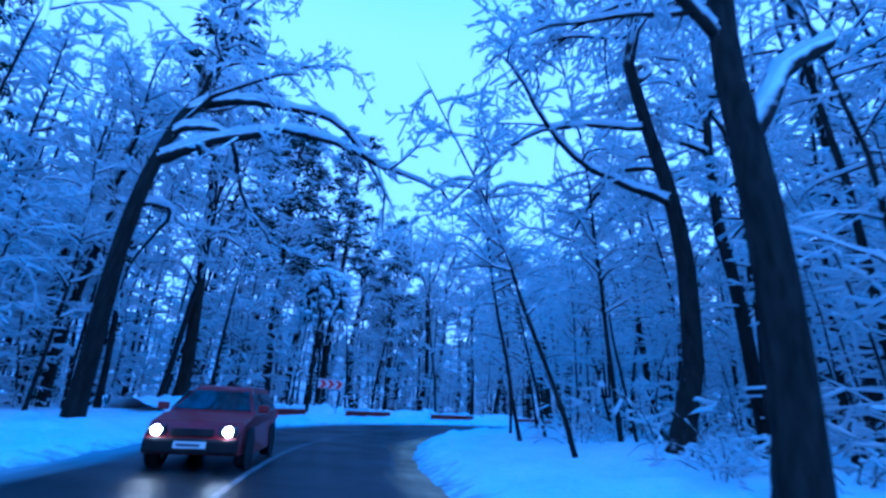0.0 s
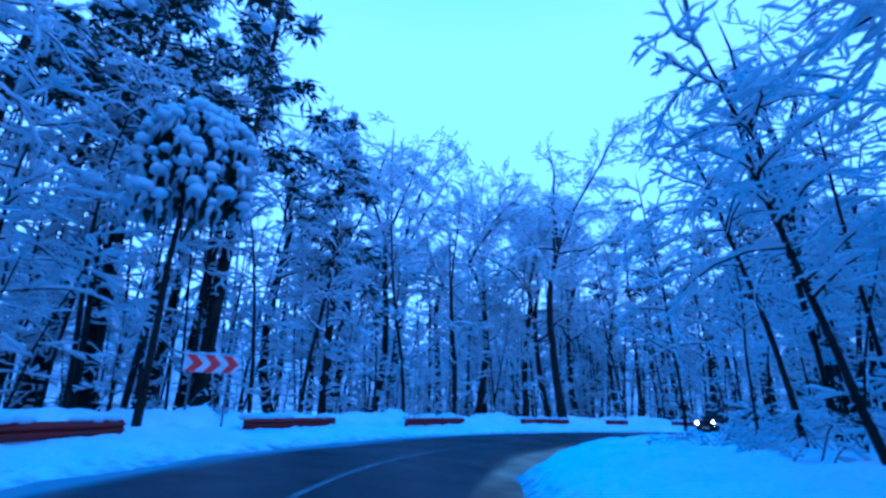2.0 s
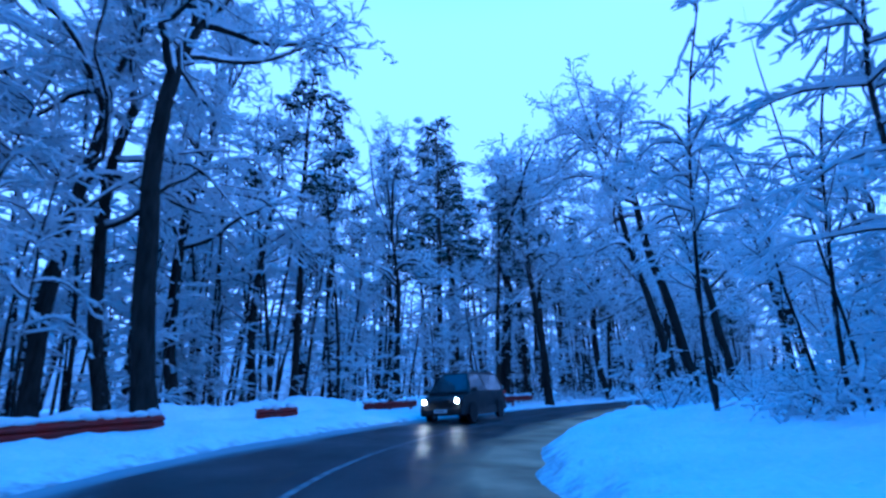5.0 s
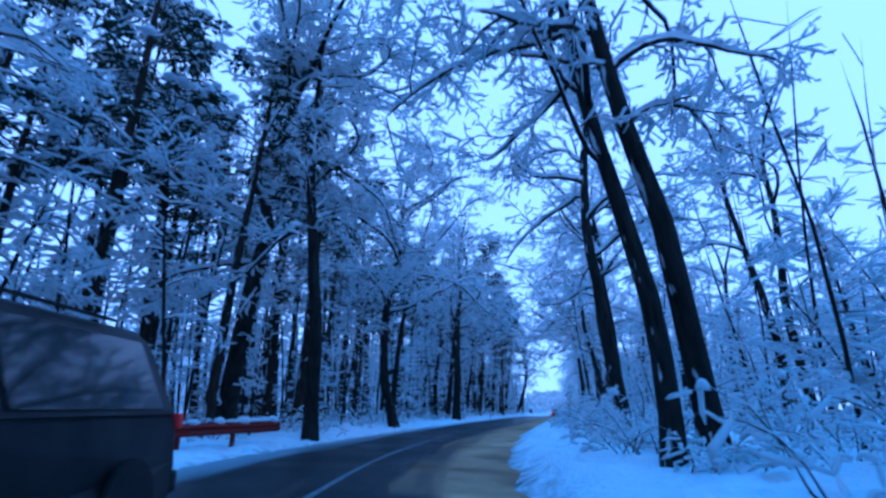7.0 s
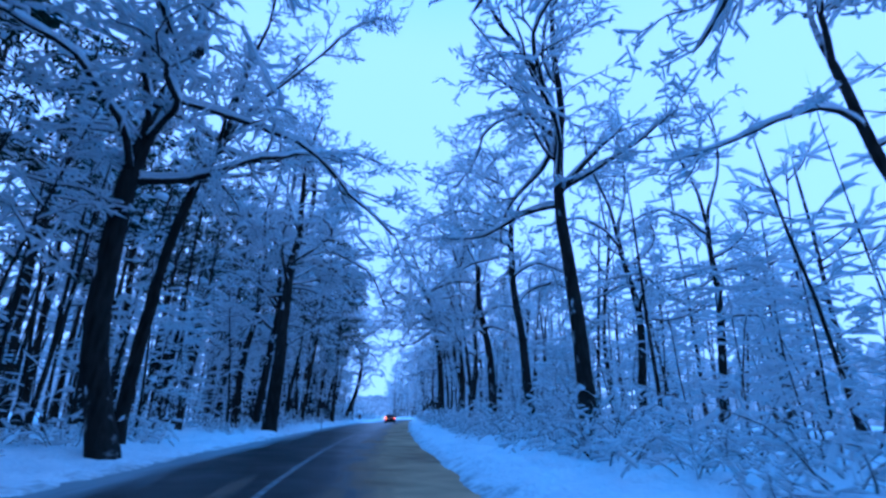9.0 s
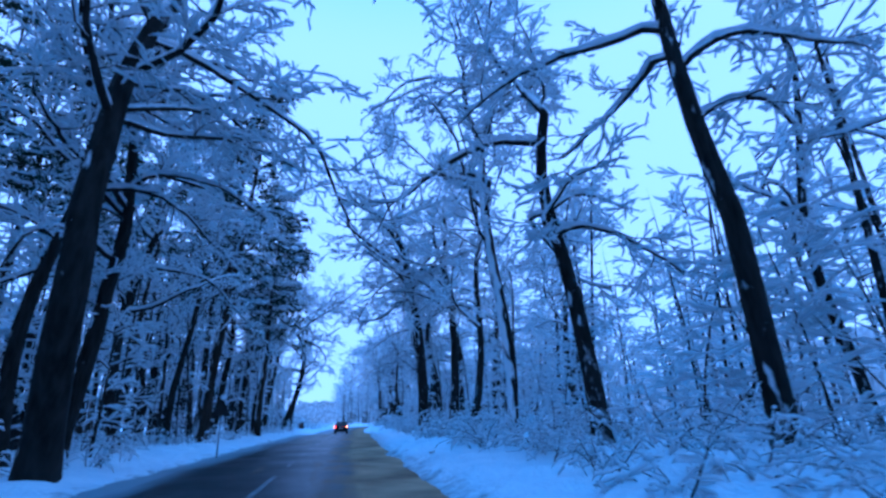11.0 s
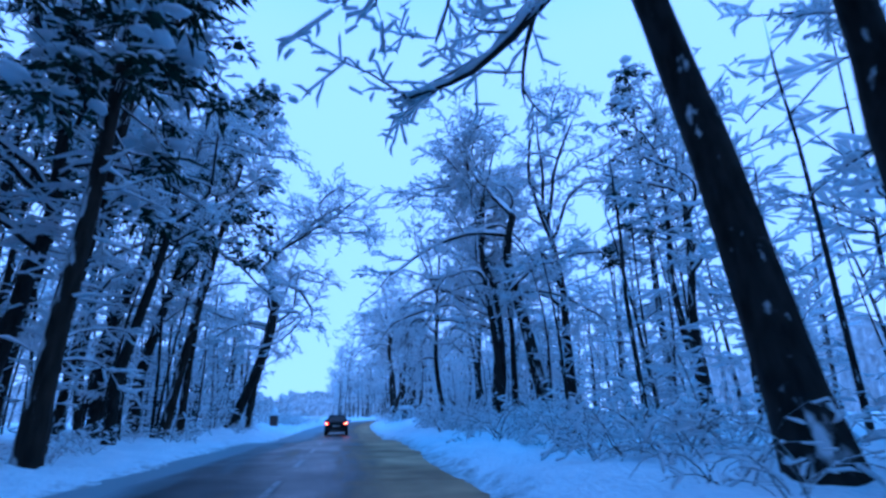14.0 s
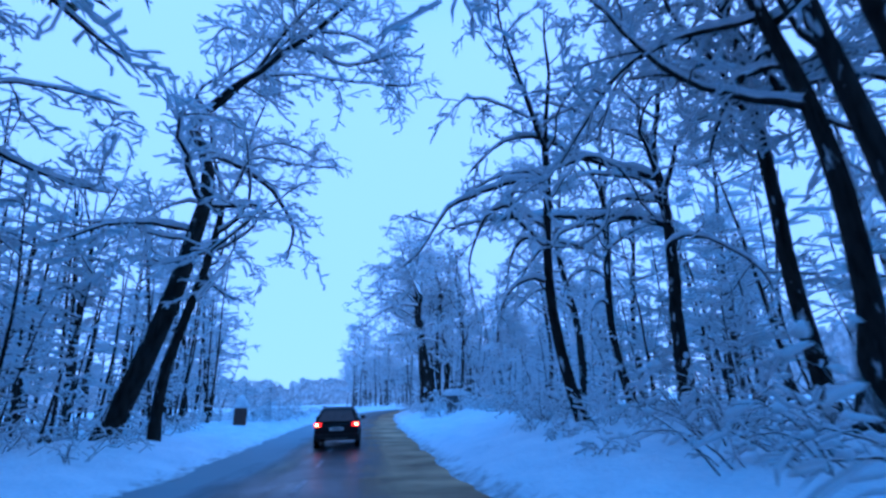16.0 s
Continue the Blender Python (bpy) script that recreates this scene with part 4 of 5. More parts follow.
# ---- the trees that stand out: kind, x, y, size, girth, turn, lean, compass angle of the lean ----
STANDING = [
    # before the bend
    ("oak_arch_a", -10.2, 15.3, 1.2, 0.85, 35, 9, -10), ("pine_b", -12.3, 25.1, 1.0, 1.1, 0, 1, 180), ("oak_b", -14.3, 19.5, 0.9, 0.8, 40, 3, 90), ("oak_e", -11.8, 22.5, 0.85, 0.6, 90, 4, 30),
    ("oak_c", -16.2, 20.5, 0.9, 0.6, 130, 2, 0), ("oak_forked", 4.6, 7.0, 1.0, 0.95, 35, 1, 160), ("oak_f", 5.05, 11.2, 0.9, 0.95, 20, 3, 170), ("oak_e", 8.5, 14.0, 0.9, 0.8, 210, 3, 150),
    ("fine_c", 2.6, 16.2, 1.2, 0.9, 0, 11, 165), ("fine_b", 3.1, 11.6, 1.2, 0.9, 140, 13, 160), ("fine_a", 3.9, 19.5, 1.15, 1.1, 80, 12, 170), ("fine_c", 4.6, 13.4, 1.2, 0.9, 220, 8, 150),
    ("fine_a", 4.5, 24.5, 1.1, 1.2, 160, 14, 150), ("fine_b", 6.2, 27.8, 1.1, 1.2, 10, 10, 140), ("oak_c", 9.6, 23.5, 0.85, 0.7, 300, 4, 150),
    # the dark pines behind the chevron sign
    ("pine_a", -13.6, 40.3, 1.05, 1.3, 10, 3, 0), ("pine_c", -9.3, 40.0, 0.95, 1.2, 120, 3, 10), ("pine_b", -11.3, 44.0, 1.0, 1.0, 220, 2, 0), ("pine_c", -16.4, 41.5, 1.1, 1.1, 300, 3, 20),
    ("pine_a", -19.4, 43.4, 1.0, 1.1, 200, 2, 0), ("pine_b", -18.4, 37.5, 1.05, 1.1, 75, 3, 0), ("pine_a", -15.1, 49.8, 1.0, 1.0, 160, 0, 0), ("oak_f", -8.9, 52.2, 1.22, 0.9, 20, 0, 0),
    ("pine_domed", -8.0, 31.9, 0.94, 1.0, 40, 0, 0), ("pine_snowed", -5.2, 47.5, 0.92, 1.0, 40, 0, 0),
    # outside the bend
    ("oak_a", 11.1, 54.6, 1.2, 0.95, 100, 1, 0), ("oak_b", 2.8, 60.8, 1.12, 0.9, 170, 2, 60), ("oak_d", 9.2, 57.4, 1.0, 0.9, 20, 3, 0), ("oak_f", 11.4, 58.6, 1.05, 0.85, 75, 3, 200),
    ("oak_c", -2.5, 53.5, 1.15, 0.85, 40, 2, 300), ("oak_e", -1.0, 61.5, 1.3, 0.85, 10, 2, 0), ("oak_b", 5.6, 59.0, 1.25, 0.8, 30, 3, 180), ("oak_d", 7.2, 63.5, 1.3, 0.8, 55, 2, 90),
    ("oak_f", 14.6, 60.8, 1.15, 0.8, 20, 2, 0), ("oak_c", -5.8, 58.5, 1.25, 0.85, 60, 1, 0),
    ("pine_b", 20.9, 62.0, 0.85, 0.9, 0, 0, 0), ("pine_c", 24.5, 63.5, 0.8, 0.9, 50, 0, 0), ("oak_c", 18.7, 62.0, 0.9, 0.8, 10, 2, 0), ("oak_e", 26.8, 60.6, 0.9, 0.8, 80, 2, 60),
    ("oak_b", 40.2, 61.5, 1.15, 1.35, 260, 1, 90), ("oak_c", 38.2, 56.7, 1.1, 0.95, 30, 4, 90), ("oak_d", 29.5, 46.2, 0.95, 0.78, 330, 7, 100), ("oak_e", 30.2, 45.3, 1.0, 0.9, 130, 8, 100), ("oak_c", 15.2, 35.8, 1.05, 1.0, 60, 2, 160),

    # dense growth where the straight begins
    ("pine_c", 33.5, 62.5, 0.9, 1.0, 30, 2, 0), ("pine_b", 36.2, 59.5, 0.8, 0.9, 100, 2, 0), ("pine_a", 44.0, 60.2, 0.95, 1.0, 210, 2, 0), ("pine_c", 47.0, 63.5, 0.95, 1.0, 300, 2, 0), ("pine_b", 50.5, 66.0, 1.0, 1.0, 50, 2, 0),
    # the straight stretch
    ("pine_a", 40.5, 66.0, 1.0, 1.1, 0, 1, 0), ("oak_f", 50.9, 57.2, 1.15, 1.0, 70, 2, 270), ("oak_a", 54.0, 58.2, 0.95, 0.8, 290, 8, 280), ("oak_e", 40.3, 45.35, 1.05, 0.95, 10, 3, 78),
    ("oak_a", 54.0, 43.6, 1.05, 1.1, 200, 2, 78), ("oak_c", 68.9, 56.3, 1.1, 1.3, 150, 3, 250), ("oak_e", 74.6, 58.2, 1.05, 1.0, 70, 2, 270), 
    ("oak_plastered", 72.2, 44.1, 1.0, 0.9, 120, 3, 100), ("oak_b", 67.3, 43.6, 0.95, 1.0, 80, 4, 78), ("oak_e", 62.9, 42.6, 1.0, 0.9, 30, 4, 78), ("oak_a", 90.1, 43.0, 1.1, 1.2, 190, 6, 78),
    ("oak_c", 89.0, 41.2, 1.05, 1.15, 70, 3, 78), ("oak_f", 84.9, 41.4, 1.0, 0.9, 200, 4, 255), ("pine_snowed", 98.6, 54.2, 1.03, 1.1, 0, 0, 0), ("pine_c", 93.2, 57.0, 0.95, 1.0, 20, 2, 300),
    ("pine_a", 89.0, 56.8, 1.0, 1.1, 90, 3, 320), ("pine_b", 98.2, 58.4, 0.95, 1.0, 160, 1, 0), ("oak_e", 104.0, 58.2, 1.0, 1.1, 10, 3, 300), ("pine_a", 103.4, 56.3, 0.95, 1.0, 60, 3, 310),
    ("oak_d", 106.8, 55.2, 0.9, 0.85, 265, 5, 270), ("oak_b", 114.2, 58.0, 1.05, 1.1, 10, 4, 300), ("oak_d", 116.4, 57.0, 1.0, 1.1, 230, 5, 280), ("pine_c", 113.0, 54.9, 0.85, 1.0, 130, 6, 280),
    ("oak_b", 125.5, 53.4, 1.2, 1.1, 200, 6, 290), ("oak_d", 126.8, 52.3, 0.85, 0.9, 250, 9, 290), ("oak_f", 112.3, 38.25, 0.95, 0.8, 0, 3, 78), ("oak_c", 114.6, 36.2, 0.95, 0.8, 70, 2, 78),
    ("oak_b", 109.2, 36.8, 1.1, 1.2, 20, 6, 78), ("oak_e", 112.6, 33.4, 1.05, 1.0, 220, 3, 78), ("oak_arch_b", 120.1, 39.0, 0.9, 0.8, 25, 6, 130), ("pine_c", 107.8, 30.4, 0.85, 0.9, 0, 0, 0),
    ("oak_arch_a", 119.6, 35.5, 0.95, 0.95, 40, 1, 150), ("oak_arch_b", 124.0, 34.5, 0.9, 0.8, 50, 2, 78), ("oak_f", 130.5, 33.4, 0.9, 0.9, 45, 3, 78), ("oak_d", 110.8, 38.8, 1.0, 0.75, 10, 3, 78),
    ("pine_c", 116.8, 54.9, 0.85, 0.9, 0, 2, 280), ("oak_b", 150.5, 37.2, 1.0, 1.0, 30, 3, 100), ("thin_oak_a", 156.5, 36.4, 1.1, 1.3, 0, 3, 100), ("oak_d", 163.0, 35.2, 1.05, 1.0, 120, 3, 100), ("thin_oak_c", 169.0, 34.0, 1.15, 1.3, 60, 2, 100),
    ("oak_f", 175.5, 32.0, 1.05, 1.1, 200, 2, 90), ("thin_oak_d", 182.0, 29.6, 1.15, 1.3, 90, 2, 90), ("oak_f", 80.5, 58.4, 0.95, 0.9, 0, 2, 300), ("oak_d", 84.8, 57.4, 0.85, 0.8, 200, 4, 290), ("oak_b", 73.8, 59.2, 0.95, 0.9, 80, 2, 300),
]
PLANTED = []
for key, x, y, size, girth, turn, lean, to in STANDING:
    s_here, d_here = road_frame([(x, y)])
    if key.startswith("oak") and abs(d_here[0]) < 13:
        # trees at the road's edge grow out over it, towards the light
        mx, my, _ = on_road(float(s_here[0]) + 2.0, 0.0)
        turn = math.degrees(math.atan2(my - y, mx - x)) + (turn % 70) - 35
    plant(key, x, y, size, girth, turn, lean, to)
    PLANTED.append((x, y, 1.6))


# ---- the rest of the wood, by chance ----
CLEAR = [(129.3, 39.9, 1.9), (125.3, 40.7, 2.3), (118.0, 42.4, 1.8), (-6.9, 27.5, 3.0), (-7.8, 31.5, 2.2), (-7.2, 28.5, 1.5), (134.0, 50.6, 2.5), (130.0, 50.2, 2.5), (131.9, 39.4, 1.5), (127.0, 41.0, 2.2), (122.0, 42.3, 2.4), (138.6, 51.0, 3.0), (-7.5, 35.2, 2.5), (-7.0, 30.0, 2.0), (138.7, 38.0, 2.0), (134.0, 39.6, 2.0), (77.3, 53.95, 2.2), (73.5, 53.6, 1.5)]


LOW_GROWTH = []


def in_clearing(x, y):
    """Beyond the brick pillar the wood stands back to the left of the road, and the sky comes down to low growth."""
    return 126 < x < 330 and -0.055 * (x - 105.8) < y - 46.7 < 0.16 * (x - 105.8)


def thicket(rng, count, keys, s_range, left_range, sizes, gap, lean=4.0, girth=(0.8, 1.1), flee=None):
    """Scatters trees between two distances from the road's middle; negative distances lie to its right."""
    done = tries = 0
    while done < count and tries < count * 40:
        tries += 1
        s, d = rng.uniform(*s_range), rng.uniform(*left_range)
        x, y, _ = on_road(s, d)
        ss, dd = road_frame([(x, y)])
        if abs(dd[0]) < min(abs(left_range[0]), abs(left_range[1])) - 0.05:
            continue
        if any((x - a) ** 2 + (y - b) ** 2 < r * r for a, b, r in CLEAR) or (in_clearing(x, y) and keys is not BUSHES and keys != "undergrowth"):
            continue
        if any((x - a) ** 2 + (y - b) ** 2 < max(gap, g * 0.6) ** 2 for a, b, g in PLANTED):
            continue
        if keys == "undergrowth":
            LOW_GROWTH.append((x, y, floor_height(x, y), rng.uniform(*sizes)))
            PLANTED.append((x, y, gap))
            done += 1
            continue
        plant(rng.choice(keys), x, y, rng.uniform(*sizes), rng.uniform(*girth), rng.uniform(0, 360), abs(rng.gauss(0, lean)), rng.uniform(0, 360))
        PLANTED.append((x, y, gap))
        done += 1
    return done


wood = random.Random(7)
# low snowed growth in the clearing beyond the brick pillar
for k in range(16):
    x = wood.uniform(142, 190)
    plant(wood.choice(("sap_a", "sap_d", "bush_c")), x, 46.7 + (x - 105.8) * wood.uniform(0.06, 0.17), wood.uniform(0.4, 0.6), 1.3, wood.uniform(0, 360))
S = lambda x, y: float(road_frame([(x, y)])[0][0])
S0, S1, S2, S3, S4 = S(-1, 0), S(-3.8, 20), S(22, 50.6), S(60, 52), S(140, 44.6)
# young trees and shrubs close to the road
thicket(wood, 34, FINE, (S0 - 2, S2), (-6.5, -15), (0.8, 1.3), 1.5, 7)
thicket(wood, 48, SAPLINGS, (S1 - 5, S2 + 10), (8.6, 17), (1.2, 1.9), 1.2, 5)
thicket(wood, 18, SAPLINGS, (S0, S1 - 2), (7.0, 15), (0.7, 1.3), 1.5, 5)
thicket(wood, 38, SAPLINGS, (S2 + 8, S4 + 30), (6.4, 13), (0.75, 1.35), 1.2, 6)
thicket(wood, 24, SAPLINGS, (S2, S4 + 30), (-9.5, -16), (0.5, 1.0), 1.4, 5)
thicket(wood, 24, BUSHES, (S0, S2), (-7.0, -10), (0.5, 0.9), 0.8, 5, (0.9, 1.3))
thicket(wood, 60, BUSHES, (S2, S4 + 25), (-5.5, -8.5), (0.4, 0.85), 0.75, 5, (0.9, 1.4))
thicket(wood, 26, BUSHES, (S2 + 14, S4 + 25), (5.0, 9), (0.5, 0.9), 0.9, 5, (0.9, 1.3))
# tangled low growth between the stems
thicket(wood, 330, "undergrowth", (S2 - 2, S4 + 15), (-5.5, -11.5), (0.5, 1.1), 0.5, 4, (0.9, 1.4))
thicket(wood, 130, "undergrowth", (S2 + 10, S4 + 35), (5.4, 12), (0.5, 1.1), 0.8, 4, (0.9, 1.4))
thicket(wood, 40, "undergrowth", (S0, S2), (-7.5, -15), (0.6, 1.2), 0.8, 4, (0.9, 1.4))
thicket(wood, 40, "undergrowth", (S0, S2 + 6), (9.0, 17), (0.5, 1.1), 0.9, 4, (0.9, 1.4))
# the wood thickens where the road runs out of sight
thicket(wood, 16, SAPLINGS, (S(122, 46), S4 + 60), (-8.5, -17), (0.8, 1.4), 1.4, 5)
thicket(wood, 14, THIN, (S(134, 45), S(176, 39)), (-7.2, -10.5), (0.85, 1.05), 2.0, 3, (0.9, 1.2))
thicket(wood, 14, THIN, (S(112, 47), S4 + 70), (-8.0, -20), (0.7, 1.0), 2.0, 3, (0.7, 1.1))
thicket(wood, 16, SAPLINGS, (S(125, 46), S4 + 60), (8.0, 17), (0.6, 1.1), 1.6, 5)
# more stems close behind the edge
thicket(wood, 16, PINES, (S2 + 8, S2 + 50), (8.5, 18), (0.85, 1.05), 2.6, 2, (0.8, 1.1))
thicket(wood, 14, THIN, (S2 + 12, S4 + 10), (7.4, 10), (0.9, 1.1), 2.2, 3, (0.7, 1.0))
thicket(wood, 12, THIN, (S2 + 4, S4), (-7.8, -10.5), (0.9, 1.1), 2.2, 3, (0.7, 1.0))
# grown trees further in
thicket(wood, 10, THIN, (S0 - 8, S2), (-11, -18), (0.8, 1.1), 2.4, 3, (0.7, 1.1))
thicket(wood, 14, THIN + PINES[:1], (S1 - 8, S2 + 10), (12, 22), (0.8, 1.15), 2.4, 3, (0.7, 1.1))
thicket(wood, 9, THIN + PINES, (S0 - 8, S1), (11, 20), (0.8, 1.1), 2.6, 3, (0.7, 1.1))
thicket(wood, 20, PINES, (S2 + 50, S(122, 46)), (8.0, 20), (0.8, 1.05), 2.6, 3, (0.7, 1.0))
thicket(wood, 12, THIN, (S2 + 8, S4 + 50), (8.5, 16), (0.8, 1.1), 2.4, 3, (0.7, 1.1))
thicket(wood, 14, THIN, (S2, S4 + 50), (-9.5, -17), (0.8, 1.1), 2.4, 3, (0.7, 1.1))


# ---- the far wood, too dense to count ----
def far_tree(seed, pine=False):
    rng = random.Random(seed)
    stems, crown = Geo(), Geo()
    h = rng.uniform(16, 22)
    stem = bend_line(rng, (0, 0, -0.4), (rng.gauss(0, 0.05), rng.gauss(0, 0.05), 1), h, 5, 0.05)
    stems.tube(stem, taper(rng.uniform(0.14, 0.24), 0.03, 6), 4)
    for k in range(13):
        u = rng.uniform(0.22, 1.0)
        p, t = at_line(stem, u)
        a = rng.uniform(0, 2 * math.pi)
        pts = bend_line(rng, p, (math.cos(a), math.sin(a), rng.uniform(0, 0.8)), h * rng.uniform(0.12, 0.24), 3, 0.2)
        stems.tube(pts, taper(0.07, 0.03, 4), 3)
        for _ in range(7):
            q, t2 = at_line(pts, rng.uniform(0.1, 1))
            w = fan(rng, t2, rng.uniform(0.3, 1.2))
            w.z = w.z * 0.7 + 0.1
            crown.roll(q, q + w * rng.uniform(0.8, 1.9), rng.uniform(0.09, 0.16), rng, 0.12)
    return stems, crown


def joined(name, templates, mats, places, label, category):
    """Many plants as one mesh: each place takes one of the templates, turned and sized."""
    rng = random.Random(23)
    arrays = [[(np.array(g.v), g.f) for g in t] for t in templates]
    v, f, slots, base = [], [], [], 0
    for x, y, z, size in places:
        a = rng.uniform(0, 2 * math.pi)
        rot = np.array([[math.cos(a), -math.sin(a), 0], [math.sin(a), math.cos(a), 0], [0, 0, 1]]) * size
        for i, (av, af) in enumerate(rng.choice(arrays)):
            v.append(av @ rot.T + (x, y, z))
            f.extend(tuple(k + base for k in face) for face in af)
            slots.extend([i] * len(af))
            base += len(av)
    me = bpy.data.meshes.new(name)
    me.from_pydata(np.concatenate(v).tolist(), [], f)
    for m in mats:
        me.materials.append(m)
    me.polygons.foreach_set("material_index", slots)
    me.shade_smooth()
    tagged(new(name, me), label, category, kind="stuff")


def young_growth(seed):
    """One of the slender snowed stems that fill the wood behind its edge."""
    rng = random.Random(seed)
    stems, crown = Geo(), Geo()
    h = rng.uniform(5, 9)
    stem = bend_line(rng, (0, 0, -0.2), (rng.gauss(0, 0.1), rng.gauss(0, 0.1), 1), h, 5, 0.05, droop=0.06, curl=0.04)
    stems.tube(stem, taper(0.045, 0.012, 6), 3)
    for k in range(15):
        p, t = at_line(stem, rng.uniform(0.12, 1.0))
        a = rng.uniform(0, 2 * math.pi)
        ln = h * rng.uniform(0.12, 0.24)
        way = Vector((math.cos(a), math.sin(a), rng.uniform(-0.1, 0.6))).normalized()
        q = p + way * ln
        q.z -= 0.12 * ln
        crown.tube([p, q], [0.04, 0.02], 3, closed=False)
        for i in range(4):
            w = fan(rng, way, rng.uniform(0.3, 1.1))
            w.z = w.z * 0.5 - 0.08
            w.normalize()
            e = p.lerp(q, rng.uniform(0.1, 1.0))
            crown.roll(e, e + w * rng.uniform(0.45, 0.9), rng.uniform(0.04, 0.075), rng, 0.2)
    return stems, crown


FAR_TREES = [far_tree(200 + i) for i in range(7)]


def far_wood(name, places, label):
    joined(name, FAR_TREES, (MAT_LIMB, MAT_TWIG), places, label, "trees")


LOW = [bush_geo(121 + i, (1.6, 2.0, 1.3, 2.4)[i], (7, 8, 6, 8)[i], 4, 1) for i in range(4)]
joined("undergrowth", [(b.limbs, b.twigs, b.snow) for b in LOW], (MAT_LIMB, MAT_TWIG, MAT_SNOW), LOW_GROWTH, "tangled leafless undergrowth loaded with snow", "undergrowth")


def far_places(count, s_range, d_range):
    out = []
    while len(out) < count:
        x, y, _ = on_road(wood.uniform(*s_range), wood.uniform(*d_range))
        dd = abs(road_frame([(x, y)])[1][0])
        if dd < min(abs(d_range[0]), abs(d_range[1])) - 1 or in_clearing(x, y):
            continue
        out.append((x, y, 0.25, wood.uniform(0.8, 1.2)))
    return out


def bare_stem(seed):
    """A thin dark pole of a tree that has lost its snow, with a few short dead boughs."""
    rng = random.Random(seed)
    stems, snow = Geo(), Geo()
    h = rng.uniform(9, 15)
    r = rng.uniform(0.05, 0.12)
    stem = bend_line(rng, (0, 0, -0.3), (rng.gauss(0, 0.06), rng.gauss(0, 0.06), 1), h, 5, 0.04)
    stems.tube(stem, taper(r, r * 0.3, 6), 4)
    for k in range(7):
        p, t = at_line(stem, rng.uniform(0.1, 0.95))
        a = rng.uniform(0, 2 * math.pi)
        q = p + Vector((math.cos(a), math.sin(a), rng.uniform(-0.1, 0.7))) * rng.uniform(0.6, 1.8)
        stems.tube([p, q], [0.025, 0.012], 3)
        snow.roll(p.lerp(q, 0.3) + Vector((0, 0, 0.03)), q + Vector((0, 0, 0.02)), 0.035, rng)
    return stems, snow


BARE = [bare_stem(240 + i) for i in range(8)]
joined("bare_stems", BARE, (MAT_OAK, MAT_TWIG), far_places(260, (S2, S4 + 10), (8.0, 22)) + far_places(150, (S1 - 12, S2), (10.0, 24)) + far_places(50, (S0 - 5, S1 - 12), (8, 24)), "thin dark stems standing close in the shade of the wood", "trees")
joined("bare_stems", BARE, (MAT_OAK, MAT_TWIG), far_places(45, (S2, S4 + 10), (-10.0, -22)) + far_places(30, (S0, S2), (-10.0, -20)), "thin dark stems standing close in the shade of the wood", "trees")
YOUNG = [young_growth(160 + i) for i in range(9)]
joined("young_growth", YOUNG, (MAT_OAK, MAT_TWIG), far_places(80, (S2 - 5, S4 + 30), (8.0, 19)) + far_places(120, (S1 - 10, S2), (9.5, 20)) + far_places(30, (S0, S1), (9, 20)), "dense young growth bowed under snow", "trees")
joined("young_growth", YOUNG, (MAT_OAK, MAT_TWIG), far_places(170, (S2, S4 + 30), (-11.5, -20)) + far_places(60, (S0, S2), (-9.0, -18)), "dense young growth bowed under snow", "trees")
far_wood("far_wood", far_places(70, (S0, S2 + 5), (24, 45)) + far_places(70, (S0, S2 + 15), (17, 26)) + far_places(100, (S2 + 5, S4 + 40), (18, 40)) + far_places(20, (S0 - 40, S0), (9, 30)), "dense snowed trees deep in the wood")
far_wood("far_wood", far_places(60, (S0, S2), (-20, -40)) + far_places(110, (S2, S4 + 40), (-20, -45)) + far_places(20, (S0 - 40, S0), (-9, -30)), "dense snowed trees deep in the wood")
far_wood("far_wood", far_places(55, (S4 + 40, S_END - 20), (6.5, 40)) + far_places(55, (S4 + 40, S_END - 20), (-6.5, -40)), "snowed trees lining the far road")
far_wood("far_wood", [p for p in [(wood.uniform(205, 262), wood.uniform(20, 50), 0.25, wood.uniform(0.7, 1.1)) for _ in range(80)] if not in_clearing(p[0], p[1])], "snowed trees where the road bends out of sight")


# ---- beyond that, the woods close into one pale mass ----
def distant_woods(points, height):
    line = spline(points, 1.1)
    rows = 12
    v, f = [], []
    for i, (x, y) in enumerate(line):
        top = height * (0.62 if x > 200 and y > 20 else 1.0) * (1 + 0.25 * rough_ground(x, y, 8.0, 2.0) + 0.2 * rough_ground(x, y, 2.6, 7.0) + 0.1 * rough_ground(x, y, 1.3, 8.0))
        for j in range(rows):
            z = top * j / (rows - 1)
            k = 1.6 * rough_ground(x, y + z * 2.0, 3.0, 5.0) + 0.9 * rough_ground(x + z * 3.0, y, 1.2, 5.0)
            v.append((x + k, y + k, z - 0.5))
    for i in range(len(line) - 1):
        for j in range(rows - 1):
            a = i * rows + j
            f.append((a, a + rows, a + rows + 1, a + 1))
    me = bpy.data.meshes.new("backdrop")
    me.from_pydata(v, [], f)
    me.shade_smooth()
    tagged(mesh_object("backdrop", me, MAT_DISTANCE), "pale mass of snowed woods in the distance", "woods", kind="structure")


distant_woods([(-70, -90), (-78, -30), (-82, 30), (-70, 90), (-30, 125), (40, 135), (120, 132), (220, 118), (300, 85), (335, 30), (325, -30), (285, -70)], 17.0)
distant_woods([(75, -90), (62, -50), (66, -25), (90, -35), (140, -40), (210, -50), (240, -75)], 15.0)


